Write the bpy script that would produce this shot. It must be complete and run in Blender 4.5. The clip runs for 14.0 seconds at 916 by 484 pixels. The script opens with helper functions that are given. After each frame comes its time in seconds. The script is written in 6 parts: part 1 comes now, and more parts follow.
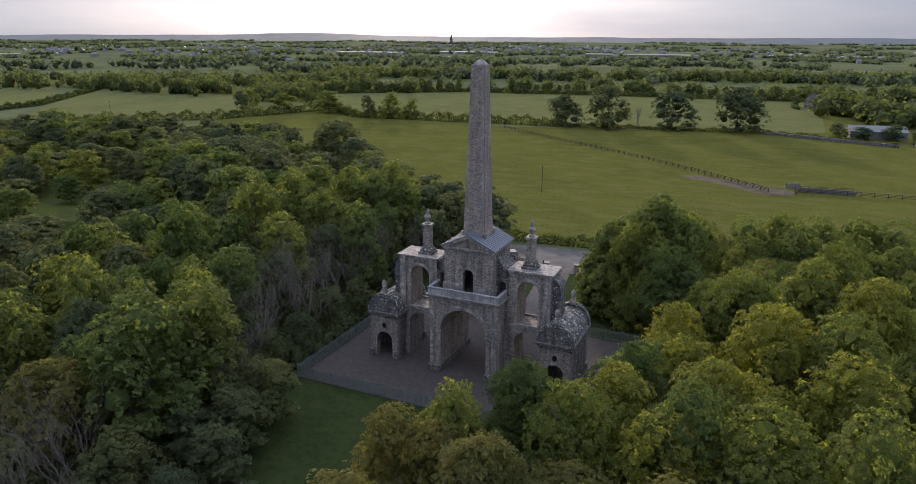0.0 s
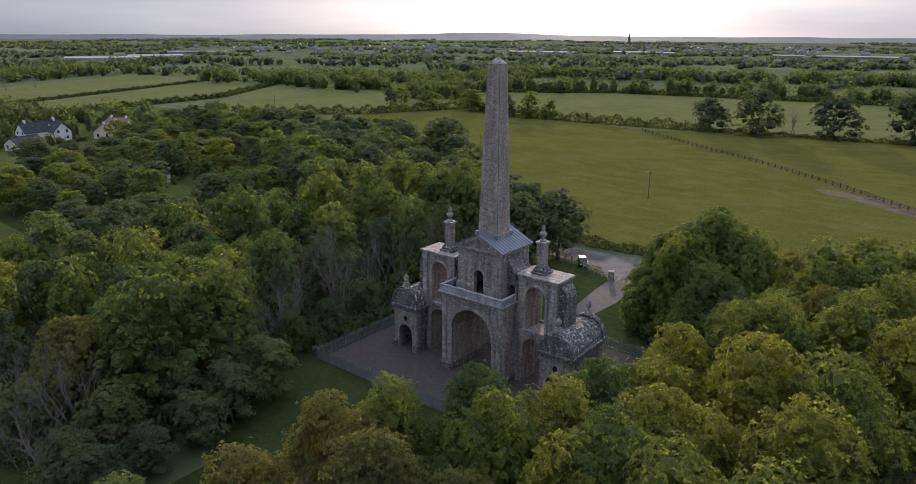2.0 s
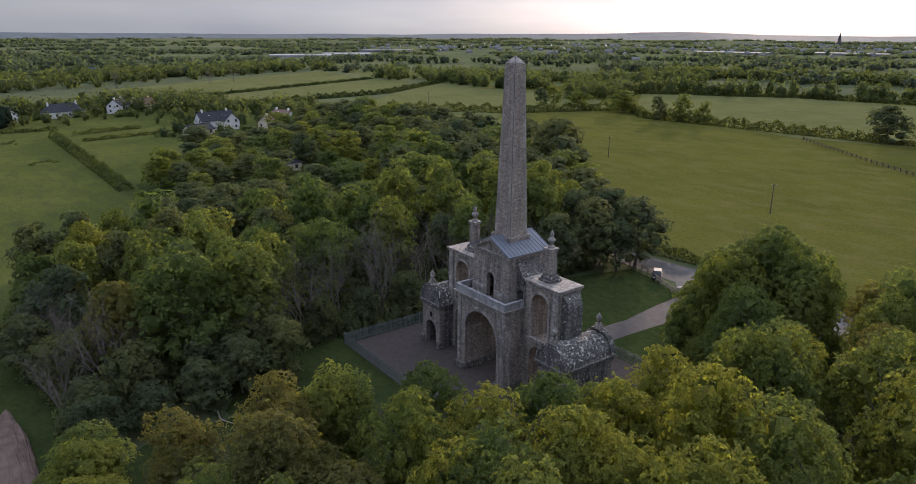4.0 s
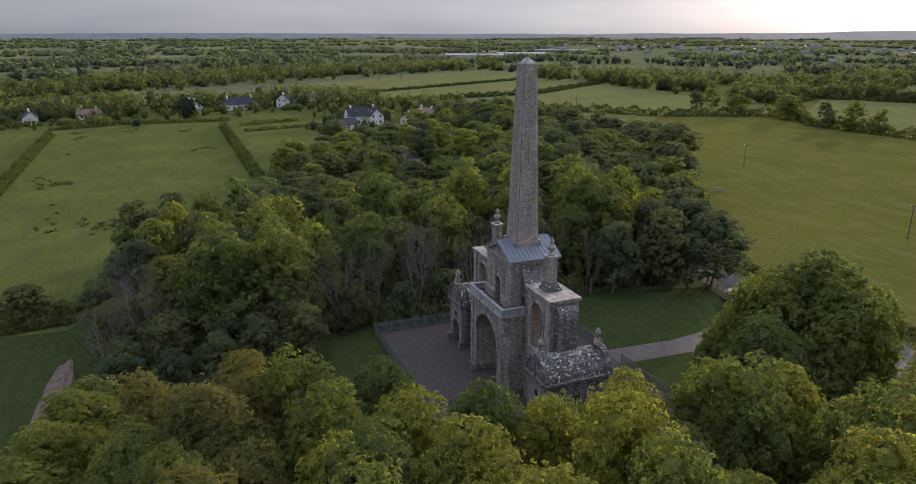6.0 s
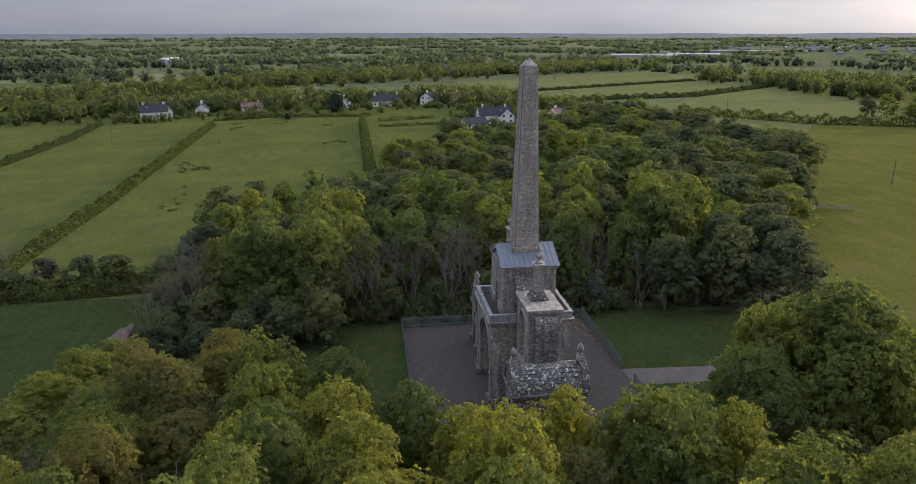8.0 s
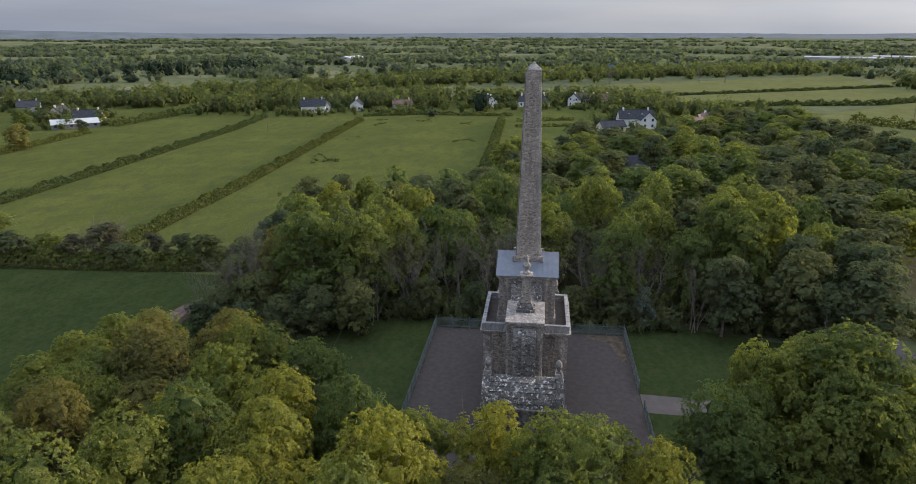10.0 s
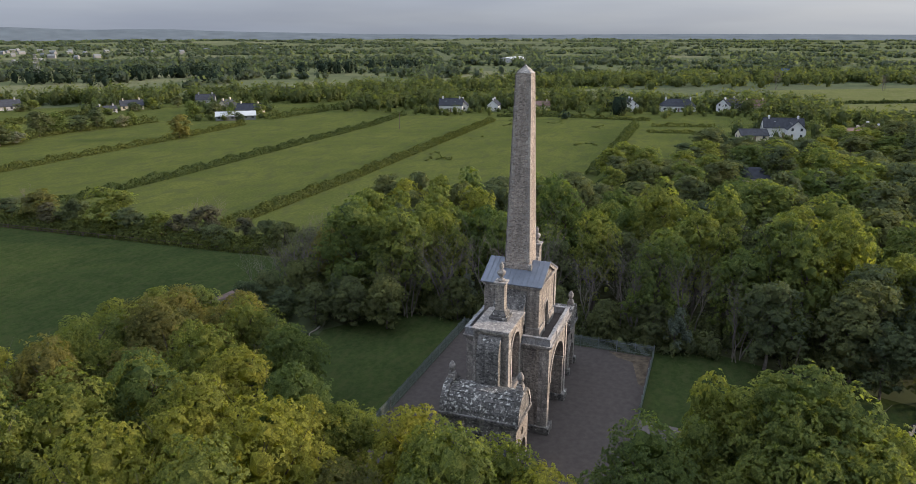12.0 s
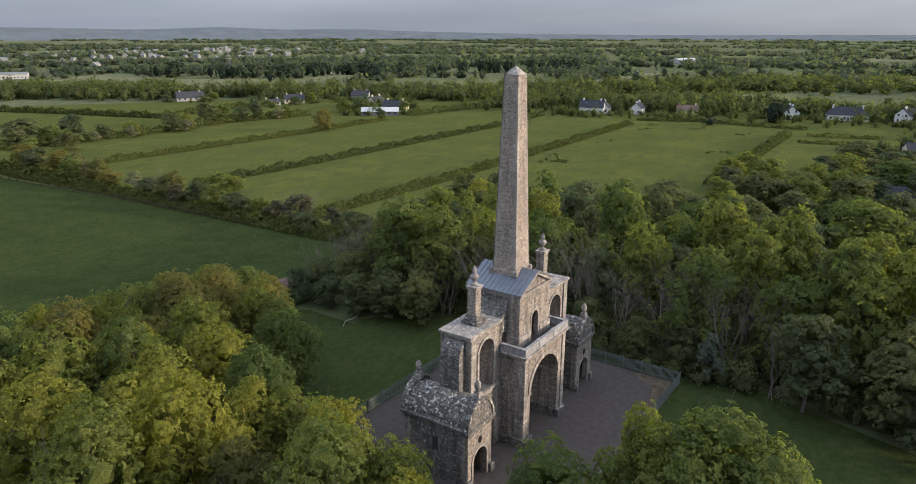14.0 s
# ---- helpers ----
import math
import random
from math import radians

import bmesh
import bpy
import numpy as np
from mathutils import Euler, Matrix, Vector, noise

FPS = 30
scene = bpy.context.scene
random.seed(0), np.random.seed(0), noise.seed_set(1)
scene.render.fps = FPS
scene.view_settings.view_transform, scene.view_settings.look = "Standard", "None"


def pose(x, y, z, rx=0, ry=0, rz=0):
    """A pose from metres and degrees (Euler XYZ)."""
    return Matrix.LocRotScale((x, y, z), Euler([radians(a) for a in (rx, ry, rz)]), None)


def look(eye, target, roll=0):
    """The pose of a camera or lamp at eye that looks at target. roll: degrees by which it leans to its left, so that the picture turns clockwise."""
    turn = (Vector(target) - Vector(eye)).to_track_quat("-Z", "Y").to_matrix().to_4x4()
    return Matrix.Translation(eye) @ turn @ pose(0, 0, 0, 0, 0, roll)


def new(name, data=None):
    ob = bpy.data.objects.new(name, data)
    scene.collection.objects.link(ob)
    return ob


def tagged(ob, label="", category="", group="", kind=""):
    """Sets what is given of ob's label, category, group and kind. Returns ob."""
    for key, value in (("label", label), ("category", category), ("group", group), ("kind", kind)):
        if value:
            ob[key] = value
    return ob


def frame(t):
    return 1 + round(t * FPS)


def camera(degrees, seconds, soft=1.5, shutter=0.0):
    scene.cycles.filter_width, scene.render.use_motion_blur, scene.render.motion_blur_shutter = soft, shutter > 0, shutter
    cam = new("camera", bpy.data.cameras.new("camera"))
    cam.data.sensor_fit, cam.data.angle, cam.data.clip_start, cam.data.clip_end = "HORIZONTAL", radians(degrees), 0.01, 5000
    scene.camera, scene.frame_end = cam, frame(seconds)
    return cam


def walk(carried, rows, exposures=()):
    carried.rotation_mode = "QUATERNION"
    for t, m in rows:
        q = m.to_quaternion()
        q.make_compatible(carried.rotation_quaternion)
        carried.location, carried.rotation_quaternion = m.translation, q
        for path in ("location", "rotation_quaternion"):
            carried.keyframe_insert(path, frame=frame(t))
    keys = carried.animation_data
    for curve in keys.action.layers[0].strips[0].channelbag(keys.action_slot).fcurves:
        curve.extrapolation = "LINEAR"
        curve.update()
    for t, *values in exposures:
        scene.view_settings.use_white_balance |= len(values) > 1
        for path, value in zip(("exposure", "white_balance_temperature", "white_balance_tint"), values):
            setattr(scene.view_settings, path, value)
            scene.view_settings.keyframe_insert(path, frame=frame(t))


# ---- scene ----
cam = camera(67.06, 14.0, soft=0.5)
# seconds, place, tilt, lean and heading of the flown camera
PATH = [
    (0.0, 34.89, -84.55, 45.71, 73.22, -0.34, 24.26),
    (0.5, 39.13, -82.42, 45.70, 73.17, -0.34, 27.58),
    (1.0, 43.65, -79.78, 45.67, 73.12, -0.32, 31.14),
    (1.5, 48.03, -76.83, 45.65, 73.10, -0.31, 34.84),
    (2.0, 52.26, -73.60, 45.63, 73.12, -0.31, 38.59),
    (2.5, 56.26, -70.09, 45.61, 73.02, -0.29, 42.39),
    (3.0, 60.02, -66.35, 45.61, 73.03, -0.27, 46.04),
    (5.5, 74.75, -44.53, 45.72, 72.95, -0.08, 64.74),
    (6.0, 76.83, -39.71, 45.73, 72.97, -0.03, 68.22),
    (6.5, 78.59, -34.78, 45.76, 72.94, 0.02, 71.57),
    (7.0, 80.03, -29.77, 45.77, 72.93, 0.03, 74.96),
    (7.5, 81.15, -24.69, 45.83, 72.94, 0.06, 78.52),
    (8.0, 81.94, -19.55, 45.87, 72.95, 0.07, 82.26),
    (10.5, 81.17, 6.18, 46.23, 72.97, 0.07, 100.31),
    (11.0, 79.95, 11.20, 46.28, 72.99, 0.06, 103.70),
    (11.5, 78.44, 16.14, 46.28, 72.99, 0.07, 107.12),
    (12.0, 76.57, 20.97, 46.29, 73.04, 0.06, 110.74),
    (12.5, 74.40, 25.67, 46.31, 73.00, 0.04, 114.29),
    (13.0, 72.07, 30.22, 46.28, 73.05, 0.02, 117.77),
    (13.5, 69.43, 34.61, 46.27, 73.06, -0.01, 121.33),
    (14.0, 66.54, 38.84, 46.28, 73.05, -0.03, 124.91),
]
walk(cam, [(t, pose(*row)) for t, *row in PATH],
     exposures=[(0.0, 0.00, 5680, 26), (3.0, -0.06, 5730, 26), (6.5, 0.06, 5880, 26), (11.0, 0.25, 5850, 21), (14.0, 0.27, 5900, 20)])

# ---- light ----
SUN_HEADING, SUN_HEIGHT = 30.0, 12.0
sun_way = Vector((-math.sin(radians(SUN_HEADING)) * math.cos(radians(SUN_HEIGHT)),
                  math.cos(radians(SUN_HEADING)) * math.cos(radians(SUN_HEIGHT)), math.sin(radians(SUN_HEIGHT))))
world = bpy.data.worlds.new("evening_sky")
scene.world = world
world.use_nodes = True
wn, wl = world.node_tree.nodes, world.node_tree.links
wn.clear()
sky = wn.new("ShaderNodeTexSky")
sky.sky_type = "NISHITA"
sky.sun_disc = False
sky.sun_elevation, sky.sun_rotation = radians(SUN_HEIGHT), radians(-SUN_HEADING)
sky.air_density, sky.dust_density, sky.ozone_density = 1.0, 1.6, 1.0
w_geo = wn.new("ShaderNodeTexCoord")
w_map = wn.new("ShaderNodeMapping")
w_map.inputs["Scale"].default_value = (1.0, 1.0, 7.0)
w_cloud = wn.new("ShaderNodeTexNoise")
w_cloud.inputs["Scale"].default_value = 1.6
w_cloud.inputs["Detail"].default_value = 5.0
w_ramp = wn.new("ShaderNodeValToRGB")
w_ramp.color_ramp.elements[0].position, w_ramp.color_ramp.elements[0].color = 0.35, (0.70, 0.70, 0.70, 1)
w_ramp.color_ramp.elements[1].position, w_ramp.color_ramp.elements[1].color = 0.65, (0.93, 0.93, 0.93, 1)
w_mix = wn.new("ShaderNodeMixRGB")
w_dot = wn.new("ShaderNodeVectorMath")
w_dot.operation = "DOT_PRODUCT"
w_dot.inputs[1].default_value = sun_way
w_side = wn.new("ShaderNodeValToRGB")
w_side.color_ramp.elements[0].position, w_side.color_ramp.elements[0].color = 0.0, (3.9, 4.4, 4.7, 1)
w_side.color_ramp.elements[1].position, w_side.color_ramp.elements[1].color = 1.0, (8.0, 8.25, 7.1, 1)
w_mid = w_side.color_ramp.elements.new(0.55)
w_mid.color = (4.05, 4.5, 4.6, 1)
w_near = w_side.color_ramp.elements.new(0.86)
w_near.color = (5.1, 5.5, 5.2, 1)
w_half = wn.new("ShaderNodeMath")
w_half.operation = "MULTIPLY_ADD"
w_half.inputs[1].default_value, w_half.inputs[2].default_value = 0.55, 0.45
wl.new(w_geo.outputs["Generated"], w_dot.inputs[0])
wl.new(w_dot.outputs["Value"], w_half.inputs[0])
wl.new(w_half.outputs[0], w_side.inputs["Fac"])
wl.new(w_side.outputs["Color"], w_mix.inputs[2])
w_sep = wn.new("ShaderNodeSeparateXYZ")
w_up = wn.new("ShaderNodeMath")
w_up.operation, w_up.use_clamp = "MULTIPLY_ADD", False
w_up.inputs[1].default_value, w_up.inputs[2].default_value = 3.4, 1.0
w_dome = wn.new("ShaderNodeVectorMath")
w_dome.operation = "SCALE"
w_bg = wn.new("ShaderNodeBackground")
w_bg.inputs["Strength"].default_value = 0.081
w_out = wn.new("ShaderNodeOutputWorld")
wl.new(w_geo.outputs["Generated"], w_map.inputs["Vector"])
wl.new(w_map.outputs["Vector"], w_cloud.inputs["Vector"])
wl.new(w_cloud.outputs["Fac"], w_ramp.inputs["Fac"])
wl.new(w_ramp.outputs["Color"], w_mix.inputs[0])
w_sat = wn.new("ShaderNodeHueSaturation")
w_sat.inputs["Saturation"].default_value = 0.62
wl.new(sky.outputs["Color"], w_sat.inputs["Color"])
wl.new(w_sat.outputs["Color"], w_mix.inputs[1])
wl.new(w_geo.outputs["Generated"], w_sep.inputs["Vector"])
wl.new(w_sep.outputs["Z"], w_up.inputs[0])
wl.new(w_mix.outputs["Color"], w_dome.inputs[0])
wl.new(w_up.outputs[0], w_dome.inputs["Scale"])
w_veil = wn.new("ShaderNodeTexNoise")
w_veil.inputs["Scale"].default_value, w_veil.inputs["Detail"].default_value = 2.3, 4.0
w_bank = wn.new("ShaderNodeValToRGB")
w_bank.color_ramp.elements[0].position, w_bank.color_ramp.elements[0].color = 0.36, (0.86, 0.87, 0.90, 1)
w_bank.color_ramp.elements[1].position, w_bank.color_ramp.elements[1].color = 0.64, (1.07, 1.06, 1.03, 1)
w_soft = wn.new("ShaderNodeVectorMath")
w_soft.operation = "MULTIPLY"
wl.new(w_map.outputs["Vector"], w_veil.inputs["Vector"])
wl.new(w_veil.outputs["Fac"], w_bank.inputs["Fac"])
wl.new(w_dome.outputs[0], w_soft.inputs[0])
wl.new(w_bank.outputs["Color"], w_soft.inputs[1])
wl.new(w_soft.outputs[0], w_bg.inputs["Color"])
wl.new(w_bg.outputs["Background"], w_out.inputs["Surface"])

sun = new("sun", bpy.data.lights.new("sun", "SUN"))
sun.data.energy, sun.data.angle, sun.data.color = 5.0, radians(3.0), (1.0, 0.79, 0.51)
sun.matrix_world = look(sun_way * 300, (0, 0, 0))


# ---- materials ----
def material(name):
    m = bpy.data.materials.new(name)
    m.use_nodes = True
    nt = m.node_tree
    return m, nt, nt.nodes["Principled BSDF"]


def node(nt, kind, **sets):
    n = nt.nodes.new(kind)
    for key, value in sets.items():
        n.inputs[key].default_value = value
    return n


def ramp(nt, source, stops):
    r = nt.nodes.new("ShaderNodeValToRGB")
    while len(r.color_ramp.elements) < len(stops):
        r.color_ramp.elements.new(0.5)
    for e, (p, c) in zip(r.color_ramp.elements, stops):
        e.position, e.color = p, (*c, 1)
    nt.links.new(source, r.inputs["Fac"])
    return r.outputs["Color"]


def blend(nt, fac, a, b, mode="MIX"):
    m = nt.nodes.new("ShaderNodeMixRGB")
    m.blend_type = mode
    for socket, value in ((m.inputs[0], fac), (m.inputs[1], a), (m.inputs[2], b)):
        if hasattr(value, "links"):
            nt.links.new(value, socket)
        else:
            socket.default_value = value if isinstance(value, (int, float)) else (*value, 1)
    return m.outputs[0]


def noise_of(nt, scale, detail=4.0, rough=0.55, stretch=None, local=False):
    tc = nt.nodes.new("ShaderNodeTexCoord")
    src = tc.outputs["Object"]
    if not local:
        src = nt.nodes.new("ShaderNodeNewGeometry").outputs["Position"]
    if stretch:
        mp = nt.nodes.new("ShaderNodeMapping")
        mp.inputs["Scale"].default_value = stretch
        nt.links.new(src, mp.inputs["Vector"])
        src = mp.outputs["Vector"]
    n = node(nt, "ShaderNodeTexNoise", Scale=scale, Detail=detail, Roughness=rough)
    nt.links.new(src, n.inputs["Vector"])
    return n.outputs["Fac"]


def bump(nt, bsdf, height, strength, distance):
    b = node(nt, "ShaderNodeBump", Strength=strength, Distance=distance)
    nt.links.new(height, b.inputs["Height"])
    nt.links.new(b.outputs["Normal"], bsdf.inputs["Normal"])


def plain(name, colour, rough=0.7, metal=0.0, vary=0.15, scale=3.0):
    m, nt, b = material(name)
    f = noise_of(nt, scale)
    dark = tuple(c * (1 - vary) for c in colour)
    light = tuple(min(1, c * (1 + vary)) for c in colour)
    nt.links.new(ramp(nt, f, [(0.3, dark), (0.7, light)]), b.inputs["Base Color"])
    b.inputs["Roughness"].default_value, b.inputs["Metallic"].default_value = rough, metal
    if rough > 0.8:
        b.inputs["Specular IOR Level"].default_value = 0.05
    return m


def masonry(name, pale, dark, joint, size=2.2, flat=(1, 1, 1.9), streak=0.5, lichen=0.25, cover=0.57):
    """Rubble or coursed stone: cells with joints, weather streaks and pale lichen."""
    m, nt, b = material(name)
    pos = nt.nodes.new("ShaderNodeNewGeometry").outputs["Position"]
    mp = nt.nodes.new("ShaderNodeMapping")
    mp.inputs["Scale"].default_value = flat
    nt.links.new(pos, mp.inputs["Vector"])
    v = node(nt, "ShaderNodeTexVoronoi", Scale=size)
    nt.links.new(mp.outputs["Vector"], v.inputs["Vector"])
    e = node(nt, "ShaderNodeTexVoronoi", Scale=size)
    e.feature = "DISTANCE_TO_EDGE"
    nt.links.new(mp.outputs["Vector"], e.inputs["Vector"])
    sep = nt.nodes.new("ShaderNodeSeparateColor")
    nt.links.new(v.outputs["Color"], sep.inputs[0])
    stone = ramp(nt, sep.outputs[0], [(0.0, dark), (0.55, tuple((p + d) / 2 for p, d in zip(pale, dark))), (1.0, pale)])
    grain = ramp(nt, noise_of(nt, 9.0, 8.0, 0.74), [(0.32, (0.34, 0.34, 0.34)), (0.52, (1.0, 1.0, 1.0)), (0.70, (1.55, 1.50, 1.42))])
    mid = ramp(nt, noise_of(nt, 3.2, 5.0, 0.7), [(0.34, (0.78, 0.78, 0.79)), (0.52, (1.0, 1.0, 1.0)), (0.66, (1.14, 1.13, 1.12))])
    grain = blend(nt, 1.0, grain, mid, "MULTIPLY")
    stone = blend(nt, 1.0, stone, grain, "MULTIPLY")
    edge = ramp(nt, e.outputs["Distance"], [(0.02, (0, 0, 0)), (0.07, (1, 1, 1))])
    stone = blend(nt, edge, joint, stone)
    run = ramp(nt, noise_of(nt, 1.0, 5.0, 0.6, (1.9, 1.9, 0.22)), [(0.38, (1, 1, 1)), (0.68, (1 - streak, 1 - streak, 1 - streak * 0.95))])
    stone = blend(nt, 1.0, stone, run, "MULTIPLY")
    spots = ramp(nt, noise_of(nt, 2.6, 7.0, 0.7), [(cover, (0, 0, 0)), (cover + 0.05, (lichen, lichen, lichen))])
    stone = blend(nt, spots, stone, (0.56, 0.55, 0.51))
    nt.links.new(stone, b.inputs["Base Color"])
    b.inputs["Roughness"].default_value = 0.92
    bump(nt, b, blend(nt, 0.5, e.outputs["Distance"], noise_of(nt, 7.0, 6.0, 0.7)), 0.9, 0.12)
    return m


def leaf(name, dark, light, glow=0.35):
    """Foliage: each leaf and each tree of its own shade, with light coming through."""
    m, nt, b = material(name)
    nt.nodes.remove(b)
    geo = nt.nodes.new("ShaderNodeNewGeometry")
    info = nt.nodes.new("ShaderNodeObjectInfo")
    even = tuple((a + b) / 2 for a, b in zip(dark, light))
    col = ramp(nt, geo.outputs["Random Per Island"], [(0.0, tuple(a * 0.8 + b * 0.2 for a, b in zip(dark, even))), (1.0, tuple(a * 0.8 + b * 0.2 for a, b in zip(light, even)))])
    fleck = ramp(nt, noise_of(nt, 6.0, 4.0, 0.75), [(0.3, (0.52, 0.56, 0.62)), (0.7, (1.46, 1.44, 1.28))])
    col = blend(nt, 1.0, col, fleck, "MULTIPLY")
    tone = ramp(nt, info.outputs["Random"], [(0.0, (0.66, 0.78, 0.85)), (0.35, (0.92, 0.98, 0.98)), (0.7, (1.04, 1.05, 0.94)), (1.0, (1.14, 1.12, 0.90))])
    col = blend(nt, 1.0, col, tone, "MULTIPLY")
    patch = ramp(nt, noise_of(nt, 0.35, 3.0), [(0.3, (0.8, 0.85, 0.9)), (0.7, (1.15, 1.1, 0.95))])
    col = blend(nt, 1.0, col, patch, "MULTIPLY")
    d = node(nt, "ShaderNodeBsdfPrincipled", Roughness=0.8)
    d.inputs["Specular IOR Level"].default_value = 0.03
    nt.links.new(col, d.inputs["Base Color"])
    bump(nt, d, noise_of(nt, 5.0, 4.0, 0.75), 0.8, 0.30)
    t = nt.nodes.new("ShaderNodeBsdfTranslucent")
    warm = blend(nt, 1.0, col, (1.52, 1.50, 0.58), "MULTIPLY")
    nt.links.new(warm, t.inputs["Color"])
    mix = nt.nodes.new("ShaderNodeMixShader")
    mix.inputs[0].default_value = glow
    nt.links.new(d.outputs[0], mix.inputs[1])
    nt.links.new(t.outputs[0], mix.inputs[2])
    nt.links.new(mix.outputs[0], nt.nodes["Material Output"].inputs["Surface"])
    return m


def grass(name, dark, light, dry, scale=0.08, mow=0.0):
    m, nt, b = material(name)
    big = ramp(nt, noise_of(nt, scale, 5.0), [(0.3, dark), (0.7, light)])
    fine = ramp(nt, noise_of(nt, 1.1, 7.0, 0.8), [(0.3, (0.60, 0.66, 0.66)), (0.7, (1.38, 1.32, 1.22))])
    col = blend(nt, 1.0, big, fine, "MULTIPLY")
    patch = ramp(nt, noise_of(nt, scale * 2.7, 6.0, 0.65, (1, 1.8, 1)), [(0.48, (0, 0, 0)), (0.62, (0.8, 0.8, 0.8))])
    col = blend(nt, patch, col, dry)
    nt.links.new(col, b.inputs["Base Color"])
    b.inputs["Roughness"].default_value = 0.85
    b.inputs["Specular IOR Level"].default_value = 0.0
    bump(nt, b, noise_of(nt, 2.2, 6.0, 0.75), 0.9, 0.25)
    return m


def far_land():
    """The plain: fields of differing greens, plough and stubble, greyed to imitate haze, in cells some 150 m wide."""
    m, nt, b = material("haze_greyed_fields")
    pos = nt.nodes.new("ShaderNodeNewGeometry").outputs["Position"]
    mp = nt.nodes.new("ShaderNodeMapping")
    mp.inputs["Rotation"].default_value = (0, 0, 0.12)
    mp.inputs["Scale"].default_value = (0.0055, 0.0085, 0.0)
    nt.links.new(pos, mp.inputs["Vector"])
    v = node(nt, "ShaderNodeTexVoronoi", Scale=1.0, Randomness=0.75)
    v.distance = "MANHATTAN"
    nt.links.new(mp.outputs["Vector"], v.inputs["Vector"])
    sep = nt.nodes.new("ShaderNodeSeparateColor")
    nt.links.new(v.outputs["Color"], sep.inputs[0])
    # grey mixed into these greens stands in for distance haze
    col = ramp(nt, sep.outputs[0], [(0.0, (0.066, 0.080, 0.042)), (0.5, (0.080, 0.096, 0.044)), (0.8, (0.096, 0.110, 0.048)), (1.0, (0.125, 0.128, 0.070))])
    fine = ramp(nt, noise_of(nt, 0.12, 6.0), [(0.3, (0.75, 0.78, 0.8)), (0.7, (1.2, 1.18, 1.15))])
    nt.links.new(blend(nt, 1.0, col, fine, "MULTIPLY"), b.inputs["Base Color"])
    b.inputs["Roughness"].default_value = 0.9
    b.inputs["Specular IOR Level"].default_value = 0.0
    # faint sheen laid over the ground as a veil of haze
    b.inputs["Sheen Weight"].default_value, b.inputs["Sheen Roughness"].default_value = 0.022, 0.5
    return m


M_RUBBLE = masonry("rubble_limestone", (0.41, 0.36, 0.305), (0.15, 0.13, 0.115), (0.27, 0.245, 0.215), 3.3, (1, 1, 1.9), 0.55, 0.45, 0.61)
M_OBELISK = masonry("coursed_brown_stone", (0.40, 0.335, 0.28), (0.17, 0.138, 0.115), (0.30, 0.265, 0.235), 3.0, (1, 1, 2.3), 0.35, 0.35, 0.62)
M_DARKSTONE = masonry("sooty_weathered_rubble", (0.22, 0.207, 0.19), (0.055, 0.053, 0.050), (0.17, 0.16, 0.15), 2.9, (1, 1, 1.9), 0.6, 0.80, 0.585)
M_ASHLAR = masonry("dressed_limestone", (0.44, 0.405, 0.365), (0.24, 0.22, 0.20), (0.20, 0.185, 0.17), 1.3, (1, 1, 1.3), 0.50, 0.45, 0.60)
M_LICHEN = masonry("lichen_crusted_stone_tiles", (0.18, 0.17, 0.16), (0.07, 0.066, 0.062), (0.05, 0.05, 0.048), 2.4, (1, 1, 1), 0.3, 0.85, 0.55)
M_QUOIN = masonry("worn_quoin_stone", (0.42, 0.375, 0.33), (0.25, 0.22, 0.195), (0.3, 0.27, 0.24), 0.9, (1, 1, 1), 0.35, 0.4, 0.6)
M_PARAPET = masonry("smooth_blue_grey_limestone", (0.36, 0.36, 0.37), (0.26, 0.26, 0.27), (0.2, 0.2, 0.2), 0.8, (1, 1, 1), 0.3, 0.3, 0.62)
M_LEAD = plain("grey_lead_sheet", (0.135, 0.152, 0.185), 0.5, 0.2, 0.12, 1.3)
M_GRAVEL = plain("brown_fine_gravel", (0.068, 0.059, 0.055), 0.95, 0, 0.14, 1.3)
M_PATH = plain("tarmac_path", (0.102, 0.09, 0.084), 0.9, 0, 0.12, 0.8)
M_ROAD = plain("worn_asphalt", (0.092, 0.09, 0.09), 0.85, 0, 0.2, 0.4)
M_EARTH = plain("bare_brown_earth", (0.125, 0.092, 0.078), 0.95, 0, 0.3, 0.6)
M_DRY = plain("trodden_pale_earth", (0.075, 0.062, 0.042), 0.95, 0, 0.3, 0.3)
M_FENCE = plain("grey_green_steel", (0.16, 0.185, 0.18), 0.5, 0.2, 0.15, 2.0)
M_TIMBER = plain("weathered_grey_timber", (0.27, 0.235, 0.185), 0.85, 0, 0.25, 4.0)
M_BARK = plain("grey_brown_bark", (0.11, 0.095, 0.08), 0.95, 0, 0.35, 3.0)
M_TWIG = plain("grey_bare_twigs", (0.155, 0.137, 0.116), 0.9, 0, 0.25, 2.0)
M_DEADWOOD = plain("bleached_dead_wood", (0.27, 0.25, 0.215), 0.85, 0, 0.2, 2.0)
M_WHITE = plain("white_render", (0.60, 0.60, 0.59), 0.85, 0, 0.05, 0.6)
M_CREAM = plain("cream_render", (0.55, 0.49, 0.38), 0.85, 0, 0.06, 0.6)
M_SLATE = plain("dark_slate", (0.048, 0.051, 0.060), 0.82, 0, 0.25, 0.8)
M_TILE = plain("brown_roof_tile", (0.16, 0.10, 0.08), 0.8, 0, 0.2, 0.8)
